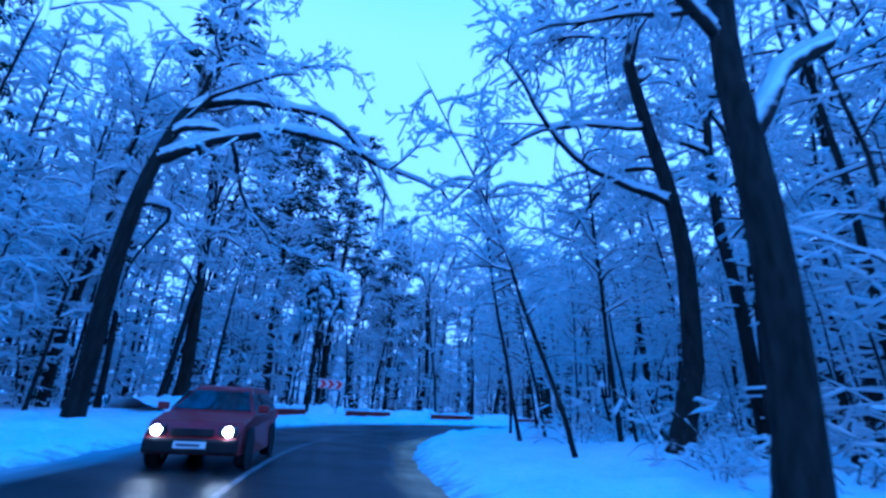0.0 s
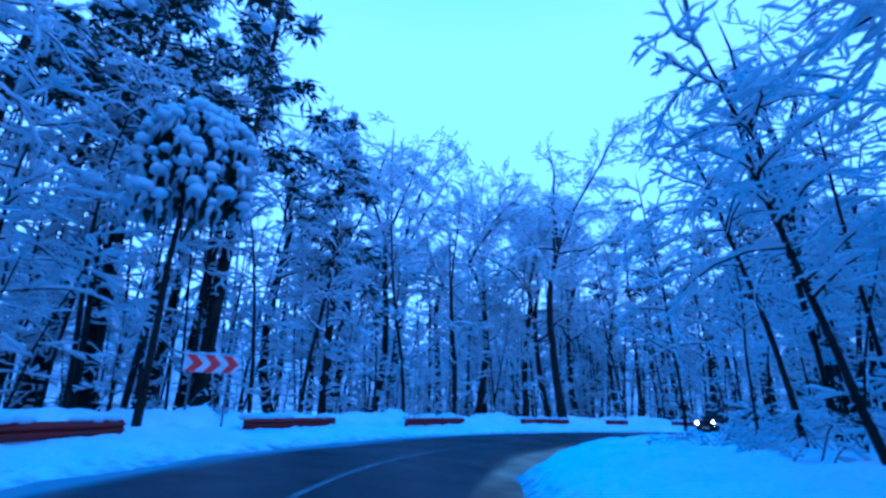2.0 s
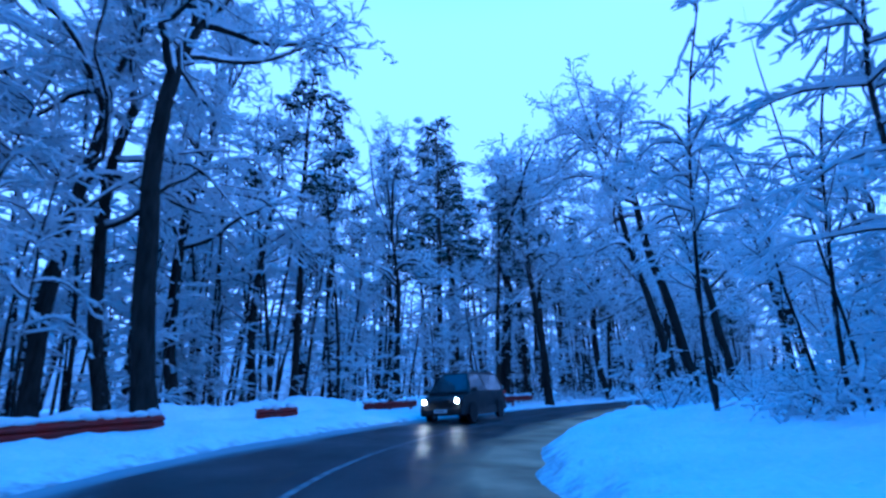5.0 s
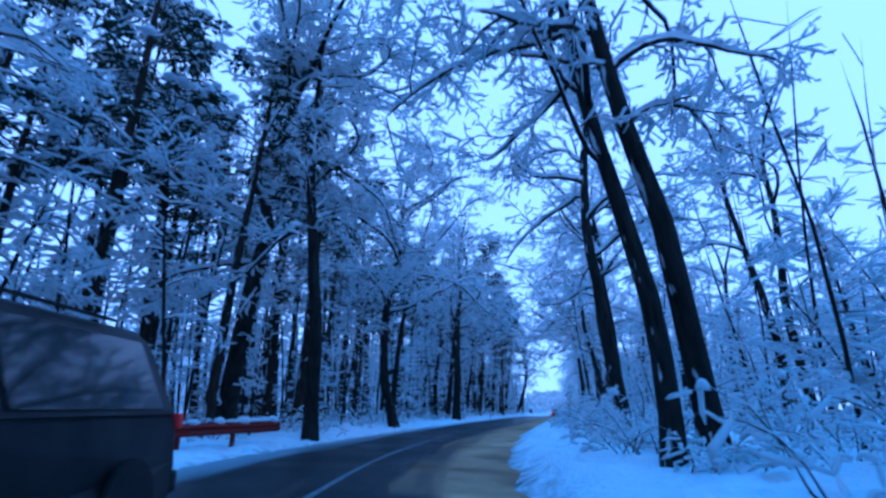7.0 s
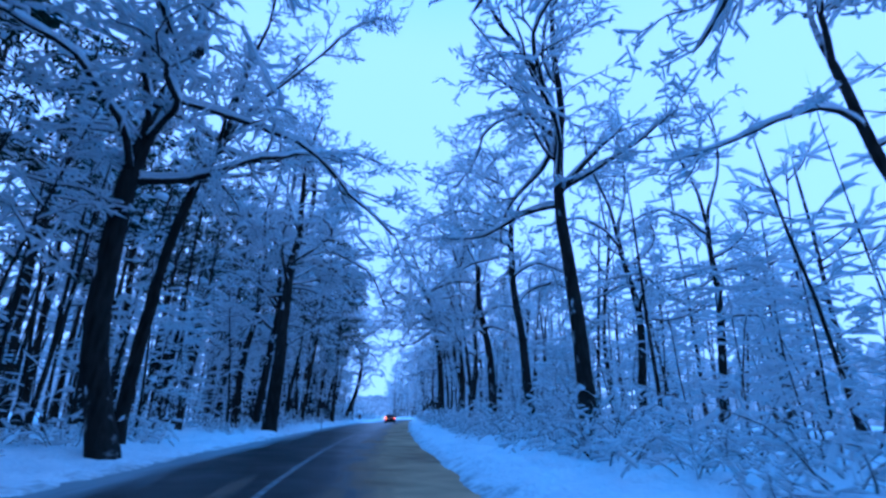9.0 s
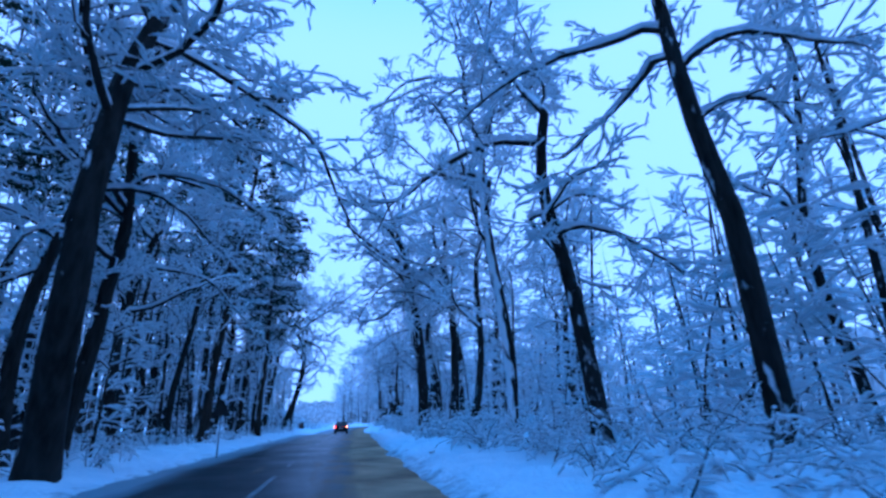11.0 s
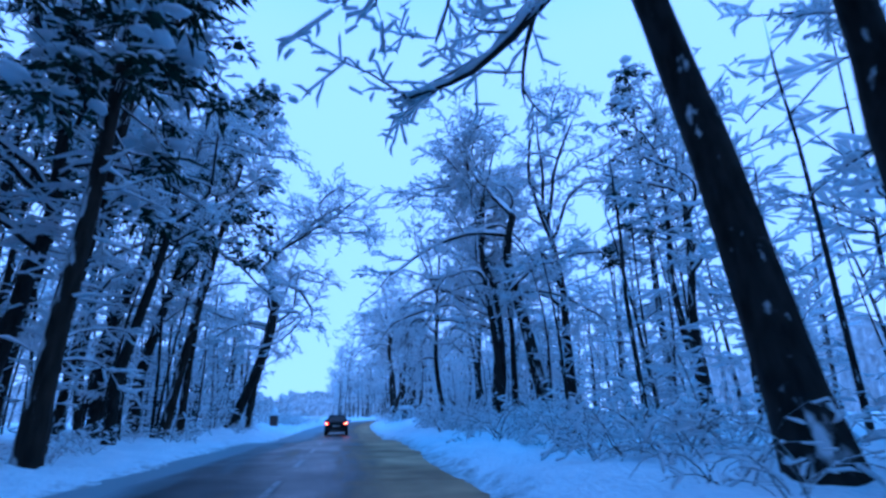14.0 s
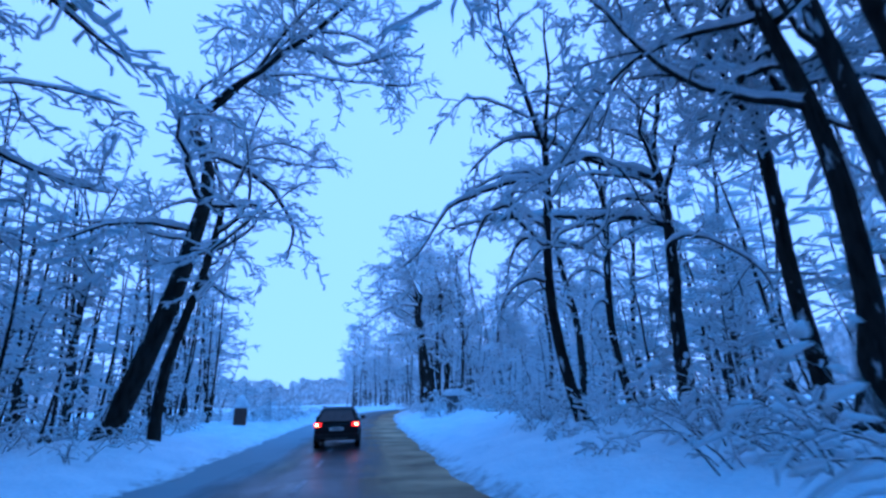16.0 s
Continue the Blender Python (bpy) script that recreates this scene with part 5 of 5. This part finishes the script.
# ---- along the bend: ploughed bank, red guard rails, chevron sign ----
def snow_bank(s0, s1, d0, d1, height):
    cols = np.linspace(d0, d1, 9)

    def z(s, d, x, y):
        u = (d - d0) / (d1 - d0)
        hump = math.sin(math.pi * min(max(u, 0), 1)) ** 0.8
        lumps = 0.7 + 0.5 * rough_ground(x, y, 2.2, 4.0) + 0.25 * rough_ground(x, y, 0.6, 6.0)
        return verge_height(s, d, x, y) - 0.06 + hump * height * max(lumps, 0.12)

    ob = strip("snow_bank", s0, s1, 0.3, list(cols), z, MAT_GROUND)
    tagged(ob, "lumpy ploughed snow bank along the outside of the bend", "snow bank", kind="stuff")


snow_bank(S(-8, 20), S(30, 52), 6.2, 8.8, 0.62)


def guard_rail(p, q):
    p, q = Vector((*p, 0)), Vector((*q, 0))
    mid, ln = (p + q) / 2, (q - p).length
    turn = math.degrees(math.atan2(q.y - p.y, q.x - p.x))
    z0 = floor_height(mid.x, mid.y)
    rail = empty("guard_rail", pose(mid.x, mid.y, z0, 0, 0, turn), "weathered red guard rail half buried in ploughed snow", "guard rail", "guard rails of the bend")
    low = 0.82 - 0.155 - z0
    wave = [(-0.155, 0.0), (-0.12, 0.03), (-0.075, 0.08), (-0.035, 0.08), (0.0, 0.02), (0.035, 0.08), (0.075, 0.08), (0.12, 0.03), (0.155, 0.0)]
    bm = bmesh.new()
    rows = []
    for x in np.linspace(-ln / 2, ln / 2, max(3, int(ln / 0.8))):
        sag = 0.02 * rough_ground(mid.x + x, mid.y, 1.7)
        front = [bm.verts.new((x, -y - 0.02, low + z + sag)) for z, y in wave]
        back_ = [bm.verts.new((x, -y + 0.02, low + z + sag)) for z, y in wave[::-1]]
        rows.append(front + back_)
    for a, b in zip(rows, rows[1:]):
        for j in range(len(a)):
            bm.faces.new((a[j], a[(j + 1) % len(a)], b[(j + 1) % len(a)], b[j]))
    bm.faces.new(rows[0])
    bm.faces.new(rows[-1][::-1])
    bmesh.ops.recalc_face_normals(bm, faces=bm.faces)
    part("beam", bm, MAT_RAIL, rail, "red painted W-shaped beam")
    for x in np.arange(-ln / 2 + 0.3, ln / 2, 1.9):
        part("post", box(x, 0.1, low - 0.4, 0.1, 0.1, 0.9, 0.012), MAT_RAIL, rail)
    g = Geo()
    rng = random.Random(int(ln * 100))
    for x in np.arange(-ln / 2 + 0.2, ln / 2 - 0.1, 0.45):
        if rng.random() < 0.75:
            g.lump((x, 0.03, low + 0.17), rng.uniform(0.22, 0.4), rng.uniform(0.1, 0.18), rng.uniform(0.06, 0.16), 6, rng)
    if g.v:
        mesh_object("snow_cap", g.mesh("snow_cap", MAT_SNOW), MAT_SNOW, rail, "lumps of snow on the rail")["kind"] = "stuff"
    return rail


for p, q in (((-8.7, 25.2), (-7.75, 30.6)), ((-6.2, 34.7), (-3.9, 39.8)), ((-0.9, 42.6), (2.75, 48.1)), ((6.9, 51.1), (10.9, 53.2)), ((13.9, 54.0), (16.0, 54.9)), ((20.0, 55.9), (24.3, 56.8)), ((31.2, 57.0), (35.2, 56.4))):
    guard_rail(p, q)


def chevron_sign():
    x, y = -7.5, 35.2
    sign = empty("chevron_sign", pose(x, y, floor_height(x, y), 0, 0, 14), "white board with three red chevrons on two grey posts", "road sign")
    zc = 2.42 - floor_height(x, y)
    part("board", box(0, 0, zc, 1.6, 0.03, 0.54, 0.01), MAT_WHITE, sign)
    for k in range(3):
        cx = -0.5 + k * 0.52
        bm = bmesh.new()
        out = [(-0.24, 0.262), (0.03, 0.262), (0.27, 0.0), (0.03, -0.262), (-0.24, -0.262), (-0.02, 0.0)]
        a = [bm.verts.new((cx + u, -0.0235, zc + w)) for u, w in out]
        b = [bm.verts.new((cx + u, -0.0165, zc + w)) for u, w in out]
        for i0, i1, i2, i3 in ((0, 1, 2, 5), (5, 2, 3, 4)):
            bm.faces.new((a[i0], a[i1], a[i2], a[i3]))
        for i in range(6):
            bm.faces.new((a[i], b[i], b[(i + 1) % 6], a[(i + 1) % 6]))
        bmesh.ops.recalc_face_normals(bm, faces=bm.faces)
        part("chevron", bm, MAT_RED, sign)
    for cx in (-0.55, 0.55):
        part("post", box(cx, 0.045, zc / 2, 0.06, 0.05, zc + 0.6, 0.008), MAT_POST, sign)
    g = Geo()
    for k in range(5):
        g.lump((-0.7 + k * 0.35, 0, zc + 0.3), 0.22, 0.06, 0.06)
    mesh_object("snow_cap", g.mesh("snow_cap", MAT_SNOW), MAT_SNOW, sign)


chevron_sign()


def warning_sign(x, y):
    """A triangular sign for the oncoming lane: from behind a bare dark plate on a clamp and a thin post."""
    z0 = floor_height(x, y)
    sign = empty("warning_sign", pose(x, y, z0, 0, 0, 86), "dark back of a triangular road sign on a thin post", "road sign")
    zc = 1.72 - z0
    bm = prism([(-0.35, zc - 0.2), (-0.31, zc - 0.24), (0.31, zc - 0.24), (0.35, zc - 0.2), (0.03, zc + 0.37), (-0.03, zc + 0.37)], 0.012, 0.004)
    bmesh.ops.rotate(bm, matrix=Matrix.Rotation(math.pi / 2, 3, "Z"), verts=bm.verts)
    part("plate", bm, MAT_PLASTIC, sign, "unpainted dark back plate")
    part("clamp", box(0, -0.03, zc - 0.05, 0.09, 0.05, 0.06, 0.012), MAT_POST, sign, "pale steel clamp")
    post = bmesh.new()
    bmesh.ops.create_cone(post, cap_ends=True, segments=10, radius1=0.025, radius2=0.025, depth=zc + 0.4)
    bmesh.ops.translate(post, vec=(0, -0.045, zc / 2 - 0.2), verts=post.verts)
    part("post", post, MAT_POST, sign, "thin galvanised post", smooth=True)
    g = Geo()
    g.lump((0, 0, zc + 0.44), 0.09, 0.09, 0.13, 7, random.Random(3))
    mesh_object("snow_cap", g.mesh("snow_cap", MAT_SNOW), MAT_SNOW, sign, "lump of snow on the tip")


warning_sign(77.4, 53.95)


# ---- beside the straight: brick pillar and cabinet under snow ----
def snow_cap(parent, sx, sy, z, h, power=3, fall=0.35):
    bm = bmesh.new()
    bmesh.ops.create_cube(bm, size=1)
    bmesh.ops.subdivide_edges(bm, edges=bm.edges[:], cuts=4, use_grid_fill=True)
    for v in bm.verts:
        e = max(abs(v.co.x), abs(v.co.y)) * 2
        v.co.x, v.co.y = v.co.x * sx * (1.08 if v.co.z < 0.3 else 0.86), v.co.y * sy * (1.08 if v.co.z < 0.3 else 0.86)
        v.co.z = z + h * (v.co.z + 0.5) * (1.0 - fall * e**power) + 0.03 * rough_ground(v.co.x * 9, v.co.y * 9, 2.0)
    part("snow_cap", bm, MAT_SNOW, parent, "tall cap of fresh snow", smooth=True)


def brick_pillar(x, y):
    ob = empty("brick_pillar", pose(x, y, floor_height(x, y), 0, 0, 8), "dark brick pillar with a pointed cap of snow beside the road", "pillar")
    w, h = 0.66, 0.95
    part("core", box(0, 0, h / 2 - 0.1, w - 0.03, w - 0.03, h + 0.2), MAT_JOINT, ob)
    me = None
    bh, bl = 0.075, 0.205
    for row in range(int(h / 0.088)):
        z = 0.044 + row * 0.088
        for side in range(4):
            for k in range(3):
                off = -w / 2 + 0.11 + k * 0.22 + (0.0 if row % 2 else 0.03)
                if me is None:
                    bm = box(0, 0, 0, bl, 0.03, bh, 0.006)
                    me = bpy.data.meshes.new("brick")
                    bm.to_mesh(me)
                    bm.free()
                    me.materials.append(MAT_BRICK)
                b = new("brick", me)
                b.parent = ob
                b.matrix_basis = pose(0, 0, 0, 0, 0, side * 90) @ pose(off, -w / 2 + 0.005, z)
    snow_cap(ob, w * 1.35, w * 1.35, h, 0.75, 2, 0.7)


brick_pillar(138.6, 51.0)


def cabinet(x, y):
    ob = empty("utility_cabinet", pose(x, y, floor_height(x, y), 0, 0, -80), "grey roadside cabinet under a thick slab of snow", "cabinet")
    part("body", box(0, 0, 0.45, 0.9, 0.55, 1.3, 0.02), MAT_CABINET, ob)
    for sx in (-0.2, 0.2):
        part("door", box(sx, -0.283, 0.5, 0.4, 0.02, 1.0, 0.008), MAT_CABINET, ob)
        part("handle", box(sx * 0.3, -0.3, 0.55, 0.03, 0.03, 0.14, 0.006), MAT_PLASTIC, ob)
    snow_cap(ob, 1.15, 0.95, 1.08, 0.42, 8, 0.06)


cabinet(138.6, 38.0)
for key, x, y, size in (("bush_d", 137.3, 37.2, 0.4), ("bush_d", 138.0, 39.6, 0.4)):
    plant(key, x, y, size, 1.3)


# ---- cars ----
def wheel(parent, x, y, r, width):
    bm = bmesh.new()
    prof = [(r * 0.62, -0.5), (r * 0.93, -0.5), (r, -0.36), (r, 0.36), (r * 0.93, 0.5), (r * 0.62, 0.5)]
    rings = []
    for i in range(24):
        a = 2 * math.pi * i / 24
        rings.append([bm.verts.new((x + w * width, y + math.cos(a) * q, r + math.sin(a) * q)) for q, w in prof])
    for i in range(24):
        a, b = rings[i], rings[(i + 1) % 24]
        for j in range(len(prof)):
            bm.faces.new((a[j], b[j], b[(j + 1) % len(prof)], a[(j + 1) % len(prof)]))
    bmesh.ops.recalc_face_normals(bm, faces=bm.faces)
    tyre = part("tyre", bm, MAT_TYRE, parent, smooth=True)
    bm = bmesh.new()
    bmesh.ops.create_cone(bm, cap_ends=True, segments=20, radius1=r * 0.63, radius2=r * 0.55, depth=width * 0.8)
    bmesh.ops.rotate(bm, matrix=Matrix.Rotation(math.pi / 2 if x > 0 else -math.pi / 2, 3, "Y"), verts=bm.verts)
    bmesh.ops.translate(bm, vec=(x, y, r), verts=bm.verts)
    part("rim", bm, MAT_RIM, tyre)


def car(name, m, label, body_mat, length=4.3, width=1.76, height=1.5, lights="tail", tall=False):
    """A car that faces +y: lower body, glasshouse, wheels, lamps, bumpers, mirrors, plate."""
    ob = empty(name, m, label, "van" if tall else "car")
    L, W = length / 2, width / 2
    belt = 0.92 if not tall else 1.05
    lower = [(-L, 0.42), (-L + 0.02, 0.62), (-L + 0.06, belt - 0.04), (-L + 0.22, belt + 0.02), (0.55 * L, belt), (L - 0.28, belt - 0.14), (L - 0.06, belt - 0.3), (L, 0.5), (L - 0.04, 0.26), (L * 0.3, 0.2), (-L * 0.3, 0.2), (-L + 0.08, 0.28)]
    bm = prism(lower, W, 0.0)
    for v in bm.verts:
        v.co.x *= 1.0 - 0.10 * max(0.0, abs(v.co.y) / L - 0.75) * 4 * 0.8 - 0.05 * max(0, v.co.z - 0.6)
    bmesh.ops.bevel(bm, geom=bm.edges[:], offset=0.045, segments=3, affect="EDGES", profile=0.6)
    body = part("body", bm, body_mat, ob, smooth=False)
    nose = 0.42 * L if not tall else 0.62 * L
    roof = [(-L + 0.14, belt - 0.02), (-L + 0.34, height - 0.10), (-L + 0.55, height), (nose - 0.75, height - 0.01), (nose - 0.5, height - 0.07), (nose + 0.2, belt - 0.03)]
    bm = prism(roof, W * 0.96, 0.0)
    for v in bm.verts:
        v.co.x *= 1.0 - 0.33 * (v.co.z - belt) / (height - belt)
    bmesh.ops.bevel(bm, geom=bm.edges[:], offset=0.07, segments=3, affect="EDGES", profile=0.6)
    part("roof", bm, body_mat, ob)

    def pane(nm, quad, parent=ob):
        b = bmesh.new()
        vs = [b.verts.new(q) for q in quad]
        b.faces.new(vs)
        r = bmesh.ops.extrude_face_region(b, geom=b.faces[:])
        cen = sum((Vector(q) for q in quad), Vector()) / len(quad)
        nrm = (Vector(quad[1]) - Vector(quad[0])).cross(Vector(quad[2]) - Vector(quad[1])).normalized()
        if nrm.dot(cen - Vector((0, 0, 1.1))) < 0:
            nrm = -nrm
        for g in r["geom"]:
            if isinstance(g, bmesh.types.BMVert):
                g.co += nrm * 0.02
        bmesh.ops.recalc_face_normals(b, faces=b.faces)
        part(nm, b, MAT_CARGLASS, parent)

    k = W * 0.96
    top, low = height - 0.13, belt + 0.05
    fx = lambda z: k * (1.0 - 0.33 * (z - belt) / (height - belt))
    ry = lambda z: -L + 0.14 + 0.2 * (z - belt + 0.02) / (height - 0.1 - belt + 0.02)
    fy = lambda z: nose + 0.2 - 0.7 * (z - belt + 0.03) / (height - 0.04 - belt)
    pane("rear_window", [(-fx(low) + 0.12, ry(low), low), (fx(low) - 0.12, ry(low), low), (fx(top) - 0.1, ry(top), top), (-fx(top) + 0.1, ry(top), top)])
    pane("windscreen", [(-fx(low) + 0.08, fy(low), low), (fx(low) - 0.08, fy(low), low), (fx(top) - 0.08, fy(top), top), (-fx(top) + 0.08, fy(top), top)])
    for sx in (-1, 1):
        for a, b in ((-L + 0.45, -0.05), (0.03, nose - 0.3)):
            pane("side_window", [(sx * fx(low), a, low), (sx * fx(low), b + (0.32 if b > 0.1 else 0), low), (sx * fx(top), b, top), (sx * fx(top), a + 0.12, top)])
        part("mirror", box(sx * (W + 0.09), nose + 0.02, belt + 0.1, 0.2, 0.1, 0.14, 0.03), body_mat, ob)
        part("roof_rail", box(sx * W * 0.7, -0.35, height + 0.02, 0.03, length * 0.42, 0.03, 0.01), MAT_PLASTIC, ob)
        for wy in (-L * 0.62, L * 0.62):
            wheel(ob, sx * (W - 0.1), wy, 0.31, 0.2)
            arch = bmesh.new()
            bmesh.ops.create_cone(arch, cap_ends=True, segments=20, radius1=0.37, radius2=0.37, depth=0.04)
            bmesh.ops.rotate(arch, matrix=Matrix.Rotation(math.pi / 2, 3, "Y"), verts=arch.verts)
            bmesh.ops.translate(arch, vec=(sx * (W - 0.012), wy, 0.33), verts=arch.verts)
            part("wheel_arch", arch, MAT_PLASTIC, ob)
        lamp = part("tail_lamp", box(sx * (W - 0.17), -L + 0.03, belt - 0.06, 0.26, 0.09, 0.15, 0.025), MAT_TAIL if lights == "tail" else MAT_RED, ob, "glowing red tail lamp" if lights == "tail" else "")
        if lights == "tail":
            part("bulb", box(sx * (W - 0.14), -L - 0.014, belt - 0.06, 0.1, 0.02, 0.09, 0.008), MAT_TAIL_CORE, lamp)
        head = part("headlight", box(sx * (W - 0.25), L - 0.05, belt - 0.28, 0.3, 0.1, 0.17, 0.03), MAT_CARGLASS, ob)
        if lights == "head":
            bm = bmesh.new()
            bmesh.ops.create_uvsphere(bm, u_segments=14, v_segments=8, radius=0.085)
            bmesh.ops.translate(bm, vec=(sx * (W - 0.25), L - 0.02, belt - 0.28), verts=bm.verts)
            part("bulb", bm, MAT_HEAD, head, "lit warm white headlight", smooth=True)
    part("rear_bumper", box(0, -L + 0.02, 0.42, width * 0.94, 0.16, 0.22, 0.05), MAT_PLASTIC if lights != "head" else body_mat, ob)
    part("front_bumper", box(0, L - 0.03, 0.4, width * 0.92, 0.14, 0.24, 0.05), MAT_PLASTIC, ob)
    part("grille", box(0, L - 0.02, belt - 0.3, width * 0.42, 0.06, 0.12, 0.01), MAT_PLASTIC, ob)
    for y, s in ((-L - 0.03, -1), (L + 0.045, 1)):
        plate = part("number_plate", box(0, y + (0.03 if s < 0 else 0), 0.7 if s < 0 else 0.42, 0.52, 0.02, 0.11, 0.004), MAT_PLATE, ob)
        part("bar", box(0.02, y + (0.03 if s < 0 else 0) + s * 0.012, 0.7 if s < 0 else 0.42, 0.38, 0.006, 0.045), MAT_PLATE_BAR, plate)
    if lights == "tail":
        part("chrome_strip", box(0, -L - 0.055, 0.36, width * 0.5, 0.02, 0.025, 0.006), MAT_RIM, ob)
    return ob


def on_lane(x, y, left, back=False):
    s = S(x, y)
    px_, py_, turn = on_road(s, left)
    return pose(px_, py_, float(bank(s)) * left + float(dip(s)), 0, -math.degrees(math.atan(float(bank(s)))) * (1 if not back else -1), turn - 90 + (180 if back else 0))


car("black_estate_car", on_lane(128.4, 45.8, -0.15), "black estate car with glowing red tail lamps on the wet road", MAT_BLACK_CAR, 4.35, 1.76, 1.5)
car("red_hatchback", on_lane(-4.2, 11.2, 0.95, True), "red hatchback with lit headlights in the oncoming lane", MAT_RED_CAR, 3.9, 1.66, 1.45, "head")
car("dark_van", on_lane(22.6, 52.3, 1.6, True), "dark van with lit headlights in the oncoming lane", MAT_GREY_CAR, 4.7, 1.85, 1.85, "head", tall=True)
